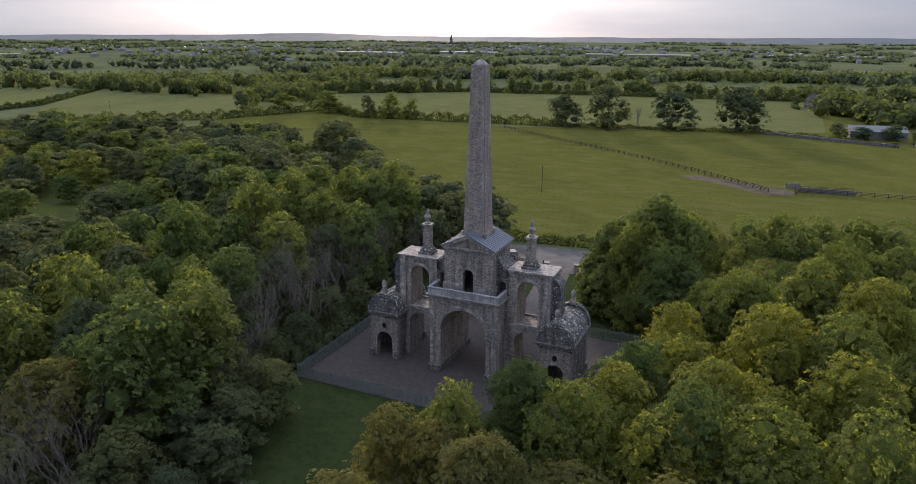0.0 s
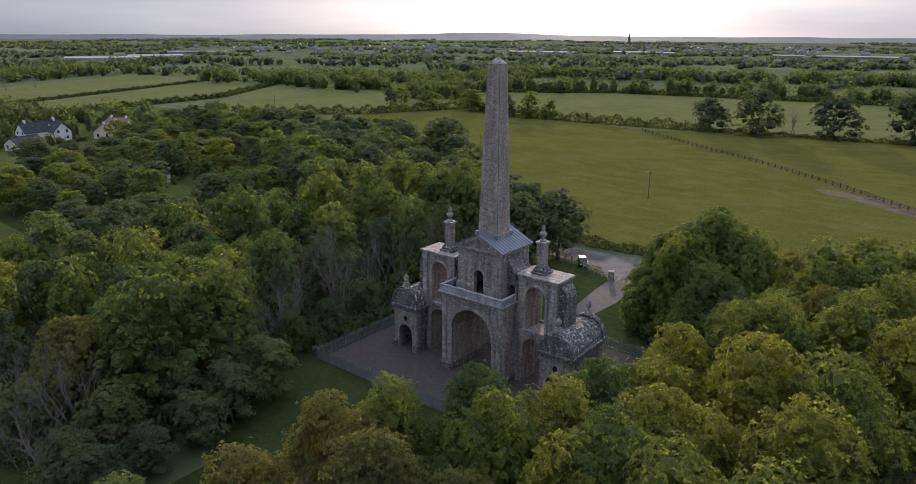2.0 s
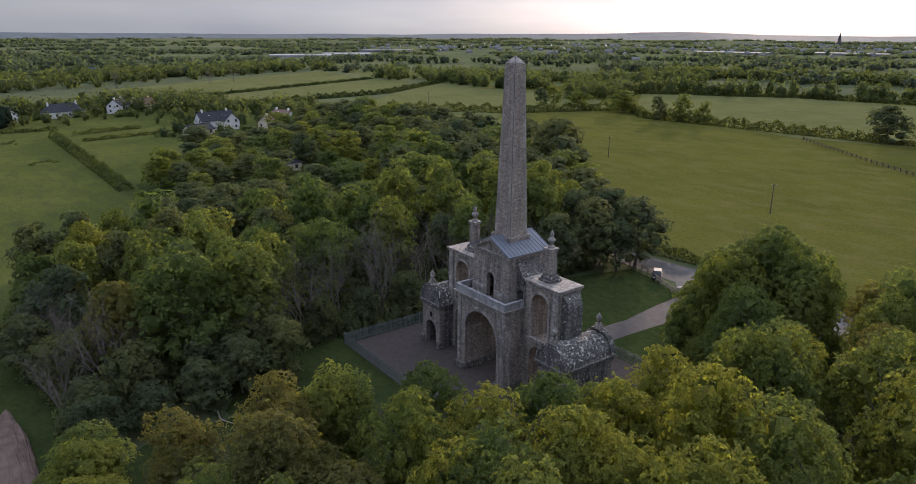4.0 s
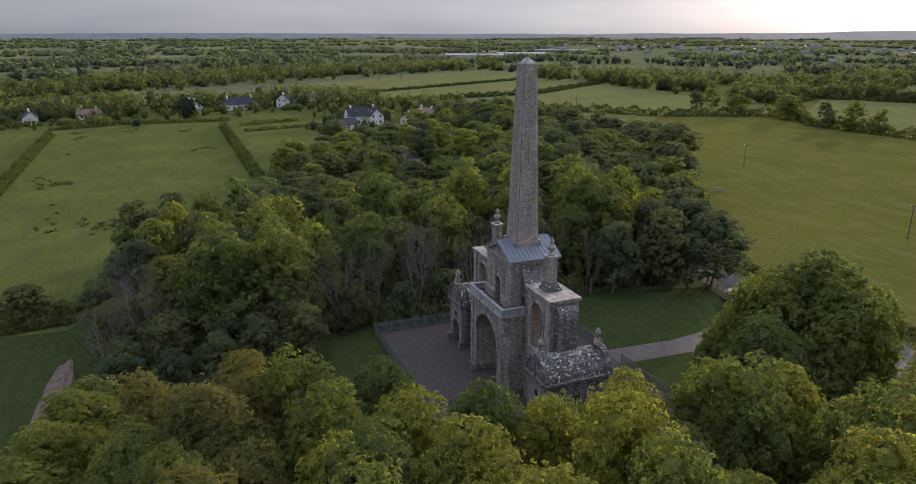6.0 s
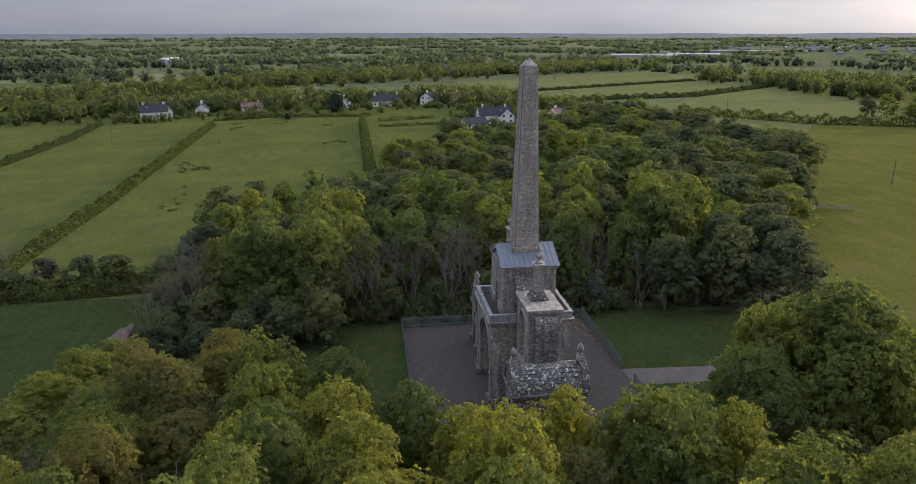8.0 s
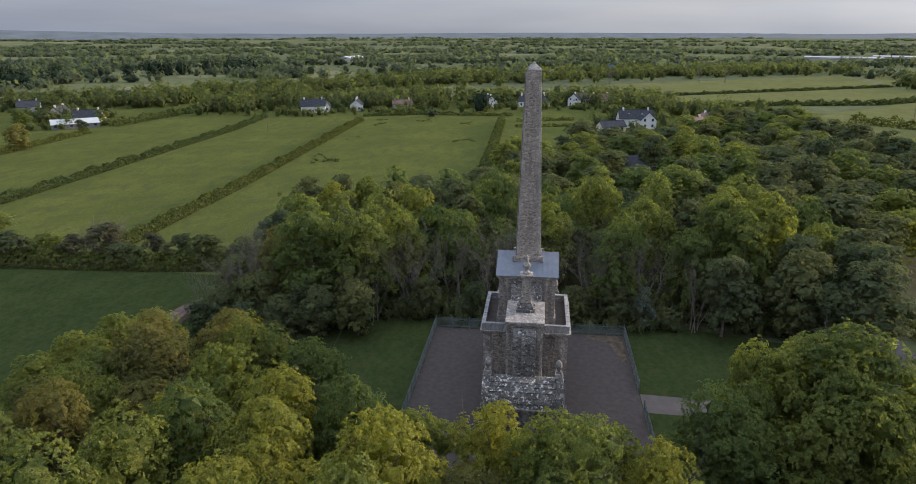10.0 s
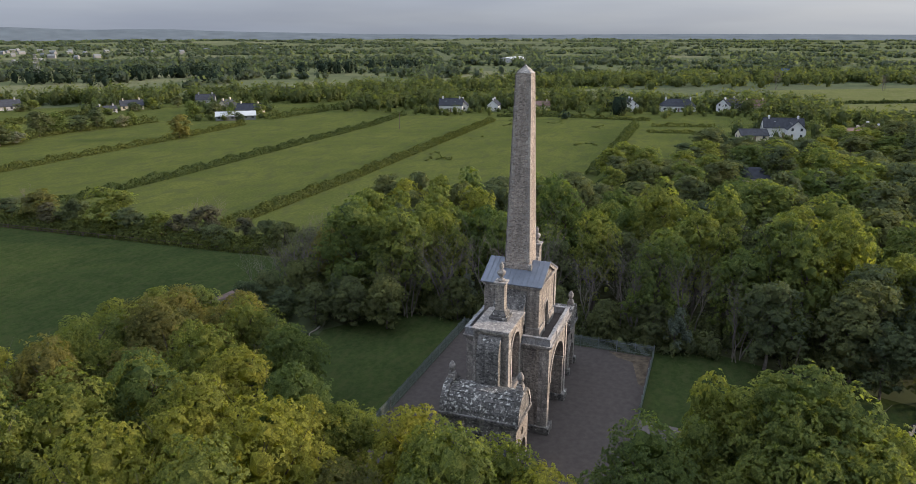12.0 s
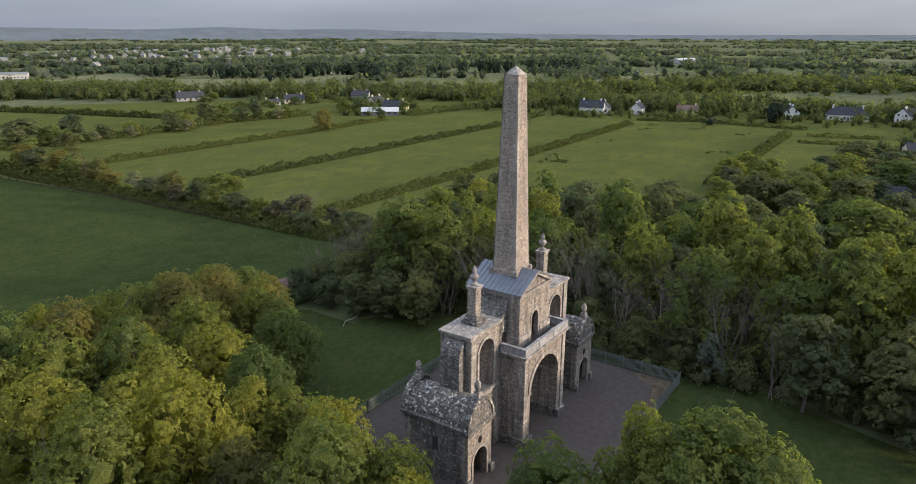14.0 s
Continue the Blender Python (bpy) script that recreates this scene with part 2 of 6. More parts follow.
M_TIN = plain("pale_metal_sheeting", (0.40, 0.42, 0.43), 0.7, 0.0, 0.08, 0.2)
M_GLASS = plain("dark_window_glass", (0.03, 0.035, 0.04), 0.3, 0, 0.1, 1.0)
M_GLASS.node_tree.nodes["Principled BSDF"].inputs["Specular IOR Level"].default_value = 0.25
M_CARPAINT = plain("black_car_paint", (0.02, 0.02, 0.022), 0.45, 0.0, 0.05, 1.0)
M_CARPAINT.node_tree.nodes["Principled BSDF"].inputs["Specular IOR Level"].default_value = 0.12
M_SILVER = plain("silver_car_roof_paint", (0.14, 0.145, 0.15), 0.55, 0.0, 0.05, 1.0)
M_SILVER.node_tree.nodes["Principled BSDF"].inputs["Specular IOR Level"].default_value = 0.15
M_RUBBER = plain("black_rubber", (0.02, 0.02, 0.02), 0.8, 0, 0.1, 1.0)
M_LAMP = plain("clear_lamp_glass", (0.7, 0.7, 0.68), 0.15, 0.1, 0.05, 1.0)
M_BLUE = plain("blue_banner_cloth", (0.06, 0.12, 0.30), 0.7, 0, 0.08, 1.0)
M_BRONZE = plain("iron_rod", (0.10, 0.09, 0.085), 0.6, 0.6, 0.1, 1.0)
# pasture green paled for the far fields, haze put into the colour
M_HAZE_GRASS = grass("haze_paled_grass", (0.096, 0.106, 0.042), (0.124, 0.132, 0.052), (0.132, 0.132, 0.062), 0.03)
M_FIELD = grass("pasture_grass", (0.075, 0.080, 0.020), (0.102, 0.105, 0.025), (0.108, 0.105, 0.034), 0.035)
M_MEADOW = grass("rough_meadow_grass", (0.063, 0.078, 0.024), (0.092, 0.104, 0.030), (0.062, 0.070, 0.028), 0.05)
# lawn green darkened to carry the shade it lies in
M_LAWN = grass("shade_darkened_lawn", (0.029, 0.043, 0.016), (0.042, 0.058, 0.020), (0.047, 0.056, 0.022), 0.15)
M_FOREST = plain("leaf_litter_floor", (0.055, 0.058, 0.028), 0.95, 0, 0.4, 0.5)
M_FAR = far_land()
M_LEAF = [leaf("fresh_green_leaves", (0.094, 0.120, 0.050), (0.226, 0.250, 0.088), 0.52),
          leaf("yellow_green_leaves", (0.126, 0.138, 0.045), (0.288, 0.294, 0.080), 0.52),
          leaf("dark_green_leaves", (0.074, 0.088, 0.056), (0.148, 0.162, 0.088), 0.38),
          leaf("olive_brown_leaves", (0.120, 0.116, 0.050), (0.212, 0.192, 0.076), 0.48)]
M_HEDGE = leaf("hedge_leaves", (0.050, 0.064, 0.028), (0.112, 0.124, 0.050), 0.35)
M_CONIFER = leaf("conifer_needles", (0.020, 0.030, 0.022), (0.040, 0.054, 0.036), 0.1)
M_BLOSSOM = leaf("hawthorn_blossom", (0.06, 0.08, 0.04), (0.28, 0.265, 0.23), 0.25)
M_BARN = plain("weathered_grey_sheeting", (0.15, 0.16, 0.155), 0.7, 0, 0.15, 0.2)
M_LITTER = plain("brown_fallen_leaves", (0.085, 0.068, 0.05), 0.95, 0, 0.45, 1.2)
# leaf colour lifted paler to imitate haze over the tree belts
M_FARLEAF = leaf("haze_paled_belt_foliage", (0.066, 0.086, 0.056), (0.120, 0.140, 0.080), 0.55)
# greyed, pale leaf colour carries the haze of the far plain
M_PLAINLEAF = leaf("haze_greyed_foliage", (0.082, 0.098, 0.088), (0.126, 0.144, 0.126), 0.60)
M_BROWN = leaf("budding_brown_twigs", (0.088, 0.078, 0.052), (0.15, 0.130, 0.084), 0.25)
M_STAKE = plain("dark_brown_stakes", (0.085, 0.068, 0.052), 0.9, 0, 0.25, 3.0)
M_BOARD = plain("grey_boarding", (0.15, 0.15, 0.145), 0.8, 0, 0.2, 1.0)
# far walls painted grey to imitate haze over pale render
M_HAZE = plain("hazed_far_render", (0.22, 0.22, 0.22), 0.85, 0, 0.25, 0.03)
# near-black that stands in for the shade inside the oculus
M_VOID = plain("oculus_shade", (0.02, 0.02, 0.02), 0.95, 0, 0.2, 2.0)
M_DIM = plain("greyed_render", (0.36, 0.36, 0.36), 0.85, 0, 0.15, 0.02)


# ---- building helpers ----
def part(name, bm, mat, parent=None, label="", smooth=False):
    me = bpy.data.meshes.new(name)
    bm.to_mesh(me)
    bm.free()
    me.materials.append(mat)
    if smooth:
        for p in me.polygons:
            p.use_smooth = True
    ob = new(name, me)
    ob.parent = parent
    if label:
        ob["label"] = label
    return ob


def base(name, at=(0, 0, 0), turn=0.0, label="", category="", group=""):
    ob = new(name)
    ob.matrix_world = pose(*at, 0, 0, turn)
    ob.empty_display_size = 0.2
    return tagged(ob, label, category, group)


def box(x0, x1, y0, y1, z0, z1, bm=None, bevel=0.0):
    bm = bm or bmesh.new()
    r = bmesh.ops.create_cube(bm, size=1.0, matrix=Matrix.Translation(((x0 + x1) / 2, (y0 + y1) / 2, (z0 + z1) / 2)) @ Matrix.Diagonal((x1 - x0, y1 - y0, z1 - z0, 1)))
    if bevel:
        edges = list({e for v in r["verts"] for e in v.link_edges})
        bmesh.ops.bevel(bm, geom=edges, offset=bevel, segments=1, affect="EDGES")
    return bm


def taper(bm, half0, half1, z0, z1, at=(0, 0)):
    """A square frustum."""
    lo = [bm.verts.new((at[0] + sx * half0, at[1] + sy * half0, z0)) for sx, sy in ((-1, -1), (1, -1), (1, 1), (-1, 1))]
    hi = [bm.verts.new((at[0] + sx * half1, at[1] + sy * half1, z1)) for sx, sy in ((-1, -1), (1, -1), (1, 1), (-1, 1))]
    bm.faces.new(lo[::-1])
    bm.faces.new(hi)
    for i in range(4):
        bm.faces.new((lo[i], lo[(i + 1) % 4], hi[(i + 1) % 4], hi[i]))
    return bm


def extrude(outline, y0, y1, bm=None):
    """A slab with the outline (x, z), between two depths y."""
    bm = bm or bmesh.new()
    a = [bm.verts.new((x, y0, z)) for x, z in outline]
    b = [bm.verts.new((x, y1, z)) for x, z in outline]
    bm.faces.new(a)
    bm.faces.new(b[::-1])
    n = len(a)
    for i in range(n):
        bm.faces.new((a[i], b[i], b[(i + 1) % n], a[(i + 1) % n]))
    bmesh.ops.recalc_face_normals(bm, faces=bm.faces)
    return bm


def arch_wall(x0, x1, z0, z1, cx, half, spring, rise=None, steps=20):
    """The outline of a wall with an arched opening that starts at its foot."""
    rise = rise or half
    curve = [(cx - half * math.cos(math.pi * i / steps), spring + rise * math.sin(math.pi * i / steps)) for i in range(steps + 1)]
    return [(x0, z0), (cx - half, z0)] + curve + [(cx + half, z0), (x1, z0), (x1, z1), (x0, z1)]


def arch_ring(cx, half, spring, width, y0, y1, foot=None, rise=None, steps=20):
    """The voussoirs round an arch, standing proud of the wall."""
    rise = rise or half
    inner = [(cx - half * math.cos(math.pi * i / steps), spring + rise * math.sin(math.pi * i / steps)) for i in range(steps + 1)]
    outer = [(cx - (half + width) * math.cos(math.pi * i / steps), spring + (rise + width) * math.sin(math.pi * i / steps)) for i in range(steps + 1)]
    if foot is not None:
        inner = [(cx - half, foot)] + inner + [(cx + half, foot)]
        outer = [(cx - half - width, foot)] + outer + [(cx + half + width, foot)]
    return extrude(inner + outer[::-1], y0, y1)


def lathe(profile, at, seg=12, bm=None):
    bm = bm or bmesh.new()
    rings = []
    for r, z in profile:
        rings.append([bm.verts.new((at[0] + r * math.cos(2 * math.pi * i / seg), at[1] + r * math.sin(2 * math.pi * i / seg), z)) for i in range(seg)])
    for a, b in zip(rings, rings[1:]):
        for i in range(seg):
            bm.faces.new((a[i], a[(i + 1) % seg], b[(i + 1) % seg], b[i]))
    bm.faces.new(rings[0][::-1])
    bm.faces.new(rings[-1])
    return bm


def tube(bm, a, b, r0, r1, seg=6):
    a, b = Vector(a), Vector(b)
    q = (b - a).to_track_quat("Z", "Y").to_matrix()
    lo = [bm.verts.new(a + q @ Vector((r0 * math.cos(2 * math.pi * i / seg), r0 * math.sin(2 * math.pi * i / seg), 0))) for i in range(seg)]
    hi = [bm.verts.new(b + q @ Vector((r1 * math.cos(2 * math.pi * i / seg), r1 * math.sin(2 * math.pi * i / seg), 0))) for i in range(seg)]
    for i in range(seg):
        bm.faces.new((lo[i], lo[(i + 1) % seg], hi[(i + 1) % seg], hi[i]))
    bm.faces.new(lo[::-1])
    bm.faces.new(hi)


def sheet(name, outline, z, mat, label, category, steps=0):
    """A flat piece of ground with an outline (x, y)."""
    bm = bmesh.new()
    bm.faces.new([bm.verts.new((x, y, z)) for x, y in outline])
    bmesh.ops.recalc_face_normals(bm, faces=bm.faces)
    for f in bm.faces:
        if f.normal.z < 0:
            f.normal_flip()
    return tagged(part(name, bm, mat), label, category, kind="structure")


# ---- ground ----
def ground():
    bm = bmesh.new()
    rings, seg = [0.0, 60, 140, 260, 420, 700, 1200, 2000, 3000, 4000, 6500], 72
    verts = [[bm.verts.new((0, 0, 0))]]
    for r in rings[1:]:
        verts.append([bm.verts.new((r * math.cos(2 * math.pi * i / seg), r * math.sin(2 * math.pi * i / seg), 0)) for i in range(seg)])
    for i in range(seg):
        bm.faces.new((verts[0][0], verts[1][i], verts[1][(i + 1) % seg]))
        for a, b in zip(verts[1:], verts[2:]):
            bm.faces.new((a[i], b[i], b[(i + 1) % seg], a[(i + 1) % seg]))
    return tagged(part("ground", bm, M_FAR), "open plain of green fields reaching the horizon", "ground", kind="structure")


ground()
sheet("grass_field", [(-420, -330), (-20, -330), (-30, -50), (-70, 30), (-110, 100), (-320, 170), (-420, 120)], 0.010, M_MEADOW, "meadow grass under hedges and gardens", "field")
sheet("grass_field", [(-320, 172), (-110, 102), (-20, 62), (250, 60), (250, 480), (-300, 480), (-420, 330)], 0.012, M_FIELD, "pasture grass under the hedges", "field")
sheet("grass_field", [(-215, 279), (-246, 206), (-150, 100), (-80, 90), (-25, 63), (120, 70), (240, 140), (240, 300), (86, 262), (33, 284), (-50, 260), (-99, 261), (-183, 253)], 0.03, M_FIELD, "large open pasture of sunlit yellow-green grass", "field")
sheet("grass_field", [(-215, 285), (-95, 250), (-50, 263), (33, 287), (60, 300), (64, 475), (-195, 440), (-286, 380)], 0.04, M_HAZE_GRASS, "pasture beyond the tree hedge, paled to imitate haze", "field")
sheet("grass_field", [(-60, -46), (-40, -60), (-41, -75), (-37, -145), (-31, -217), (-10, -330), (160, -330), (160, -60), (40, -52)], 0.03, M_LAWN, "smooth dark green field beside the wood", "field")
sheet("grass_field", [(-42, -90.5), (-150, -92), (-282, -96), (-312, -70), (-300, -21), (-152, -19), (-80, -20), (-60, -45)], 0.03, M_MEADOW, "rough green meadow with darker tufts", "field")
sheet("grass_field", [(-38, -150), (-42, -90), (-150, -91), (-282, -95), (-300, -140), (-235, -147), (-81, -149)], 0.04, M_MEADOW, "long narrow meadow between two hedges", "field")
sheet("grass_field", [(-33, -212), (-38, -150), (-81, -149), (-235, -147), (-330, -170), (-330, -215), (-225, -218), (-68, -211)], 0.03, M_MEADOW, "long narrow pasture between two hedges", "field")
sheet("grass_field", [(-30, -280), (-33, -211), (-68, -210), (-185, -209), (-235, -240), (-230, -262), (-190, -268), (-75, -276)], 0.04, M_MEADOW, "pasture strip with a lone tree", "field")
sheet("grass_field", [(-140, -450), (-275, -358), (-240, -318), (-90, -330), (-40, -400)], 0.05, M_MEADOW, "pale pasture near the far road", "field")
sheet("grass_field", [(-520, -78), (-417, -166), (-440, -205), (-520, -110), (-560, -80)], 0.05, M_MEADOW, "light strip of pasture behind the houses", "field")
sheet("grass_field", [(-370, 75), (-395, 215), (-490, 300), (-545, 290), (-440, 90)], 0.05, M_HAZE_GRASS, "broad pale pasture behind the white house", "field")
sheet("grass_field", [(-455, 92), (-550, 285), (-700, 310), (-545, 50)], 0.06, M_HAZE_GRASS, "pale pasture with isolated bare trees", "field")
sheet("grass_field", [(-150, 130), (-244, 208), (-222, 285), (-300, 330), (-470, 320), (-400, 230), (-300, 122), (-250, 128)], 0.05, M_HAZE_GRASS, "pale pasture behind the dark wood", "field")
sheet("grass_field", [(-930, -60), (-800, -20), (-790, 60), (-960, 130), (-1010, 30)], 0.08, M_MEADOW, "rising grass bank in the distance", "field")
sheet("grass_field", [(-1250, -950), (-1150, -870), (-1300, -690), (-1420, -740)], 0.3, M_HAZE_GRASS, "bright field in the far distance", "field")
sheet("grass_field", [(-560, 296), (-700, 330), (-640, 470), (-420, 400)], 0.07, M_HAZE_GRASS, "distant pasture with hedges", "field")
sheet("grass_field", [(-395, 590), (-150, 670), (-90, 780), (-290, 770), (-460, 700)], 0.08, M_HAZE_GRASS, "distant pasture in evening light", "field")
sheet("grass_field", [(-140, 520), (73, 560), (90, 640), (-130, 620)], 0.07, M_HAZE_GRASS, "distant pasture strip", "field")
sheet("lawn", [(-23, -28), (-12, -36), (0, -34), (22, -18), (24, 20), (5, 44), (-18, 48), (-26, 20), (-24, -10)], 0.02, M_LAWN, "mown lawn round the monument, coloured dark for shade", "lawn")
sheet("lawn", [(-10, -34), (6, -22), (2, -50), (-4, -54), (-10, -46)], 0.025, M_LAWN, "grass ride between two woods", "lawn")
sheet("grass_field", [(-300, -99), (-282, -93), (-312, -66), (-300, -14), (-310, 60), (-372, 75), (-395, 20), (-380, -100), (-345, -165), (-300, -145)], 0.025, M_MEADOW, "paddocks and garden grass between the houses", "field")
sheet("grass_field", [(-300, 60), (-215, 20), (-130, 50), (-140, 105), (-250, 128), (-300, 120)], 0.02, M_MEADOW, "garden grass between scattered trees", "field")
sheet("lawn", [(-105, -16), (-160, -14), (-170, 5), (-150, 20), (-110, 32), (-100, 10)], 0.03, M_LAWN, "garden lawn behind the wood", "lawn")
sheet("lawn", [(-205, -17), (-300, -17), (-300, 22), (-215, 20)], 0.03, M_MEADOW, "garden lawn behind clipped hedges", "lawn")
sheet("forest_floor", [(-22, -18), (-14, -32), (-26, -60), (-70, -52), (-75, 25), (-120, 45), (-140, 80), (-110, 120), (-86, 116), (-66, 95), (-24, 62), (-22, 30)], 0.015, M_FOREST, "dark leaf litter under the wood", "forest floor")
sheet("forest_floor", [(3, -52), (14, -56), (62, -54), (80, -20), (80, 30), (50, 45), (24, 40), (16, 20), (22, 10), (22, -16), (8, -22), (2, -40)], 0.015, M_FOREST, "dark leaf litter under the near wood", "forest floor")


def forecourt():
    bm = box(-20.6, 20.6, -14.8, 15.1, 0.03, 0.07)
    tagged(part("forecourt", bm, M_GRAVEL), "level brown gravel forecourt inside the steel fence", "forecourt", kind="structure")
    sheet("leaf_litter", [(-20.2, 14.6), (-20.3, 8.5), (-18.6, 10.2), (-17.8, 12.4), (-14.5, 13.2), (-11.5, 13.9), (-11, 14.7)], 0.075, M_LITTER, "drift of brown fallen leaves in the fence corner", "leaf litter")
    sheet("pavement", [(-2.3, 15.2), (2.4, 15.2), (2.8, 26), (3.4, 33), (2.0, 43.5), (-3.0, 43), (-2.6, 36), (-1.5, 27)], 0.05, M_PATH, "tarmac footpath from the fence to the roadside gate", "path")
    sheet("road", [(-70, 53.5), (-45, 51), (-16, 49), (2, 48.4), (40, 48), (120, 46), (120, 54), (40, 57.5), (0, 59.4), (-16, 57.4), (-45, 57), (-70, 59)], 0.04, M_ROAD, "worn grey asphalt country road with a wide lay-by", "road")
    sheet("pavement", [(-3.5, 43.2), (3.5, 43.2), (7, 48.6), (-8, 48.9)], 0.035, M_ROAD, "asphalt apron between gate and road", "pavement")
    sheet("bare_ground", [(8, 158), (13, 152), (19, 150), (24, 145.5), (29, 143), (33, 138.5), (38, 137), (43, 140), (45, 146), (39, 148), (35, 149.5), (31, 154), (25, 156), (20, 159), (14, 159)], 0.05, M_DRY, "trodden brown earth by the field gate", "bare ground")


forecourt()


# ---- the monument ----
def lower_block(top):
    part("arched_base", extrude(arch_wall(-4.9, 4.9, 0.07, 11.2, 0, 3.4, 6.4), -4.95, 4.95), M_RUBBLE, top, "weathered rubble base with one great arch")
    for y0, y1 in ((-5.05, -4.93), (4.93, 5.05)):
        part("arch_ring", arch_ring(0, 3.4, 6.4, 0.55, y0, y1), M_ASHLAR, top, "dressed limestone arch ring")
        for x0, x1 in ((-5.0, -4.25), (4.25, 5.0)):
            part("pilaster", box(x0, x1, y0 - 0.02, y1 + 0.02, 0.9, 11.1), M_ASHLAR, top)
    for sx in (-1, 1):
        part("pilaster", box(*sorted((sx * 4.88, sx * 5.04)), -5.0, -3.9, 0.9, 11.1), M_ASHLAR, top)
        part("pilaster", box(*sorted((sx * 4.88, sx * 5.04)), 3.9, 5.0, 0.9, 11.1), M_ASHLAR, top)
    for sx in (-1, 1):
        x0, x1 = sorted((sx * 3.25, sx * 5.28))
        bm = box(x0, x1, -5.4, 5.4, 0.07, 1.0, bevel=0.05)
        part("plinth", bm, M_DARKSTONE, top, "darker footing stones")
        part("impost", box(*sorted((sx * 3.27, sx * 4.2)), -5.07, 5.07, 6.15, 6.42), M_ASHLAR, top)
    part("plaque", box(3.55, 4.2, -5.03, -4.94, 9.25, 9.9, bevel=0.02), M_PARAPET, top, "small square stone panel beside the arch")
    bm = box(-5.1, 5.1, -5.1, 5.1, 11.0, 11.25)
    box(-5.28, 5.28, -5.28, 5.28, 11.25, 11.45, bm)
    box(-5.45, 5.45, -5.45, 5.45, 11.45, 11.62, bm)
    part("cornice", bm, M_ASHLAR, top, "stepped limestone cornice")
    part("balcony_floor", box(-4.9, 4.9, -4.9, 4.9, 11.62, 11.68), M_GRAVEL, top)
    for s in (-1, 1):
        y0, y1 = sorted((s * 4.85, s * 5.2))
        part("parapet", box(-5.2, 5.2, y0, y1, 11.62, 12.42), M_PARAPET, top, "plain blue-grey limestone parapet")
        part("coping", box(-5.26, 5.26, y0 - 0.05, y1 + 0.05, 12.42, 12.56, bevel=0.03), M_PARAPET, top)
        for x in (-1.75, 1.75):
            part("parapet_pier", box(x - 0.4, x + 0.4, y0 - 0.07, y1 + 0.07, 11.62, 12.62, bevel=0.02), M_PARAPET, top)
        x0, x1 = sorted((s * 4.85, s * 5.2))
        part("parapet", box(x0, x1, -4.85, -1.9, 11.62, 12.42), M_PARAPET, top, "plain blue-grey limestone parapet")
        part("parapet", box(x0, x1, 1.9, 4.85, 11.62, 12.42), M_PARAPET, top, "plain blue-grey limestone parapet")
        part("coping", box(x0 - 0.05, x1 + 0.05, -4.8, -1.9, 12.42, 12.555), M_PARAPET, top)
        part("coping", box(x0 - 0.05, x1 + 0.05, 1.9, 4.8, 12.42, 12.555), M_PARAPET, top)


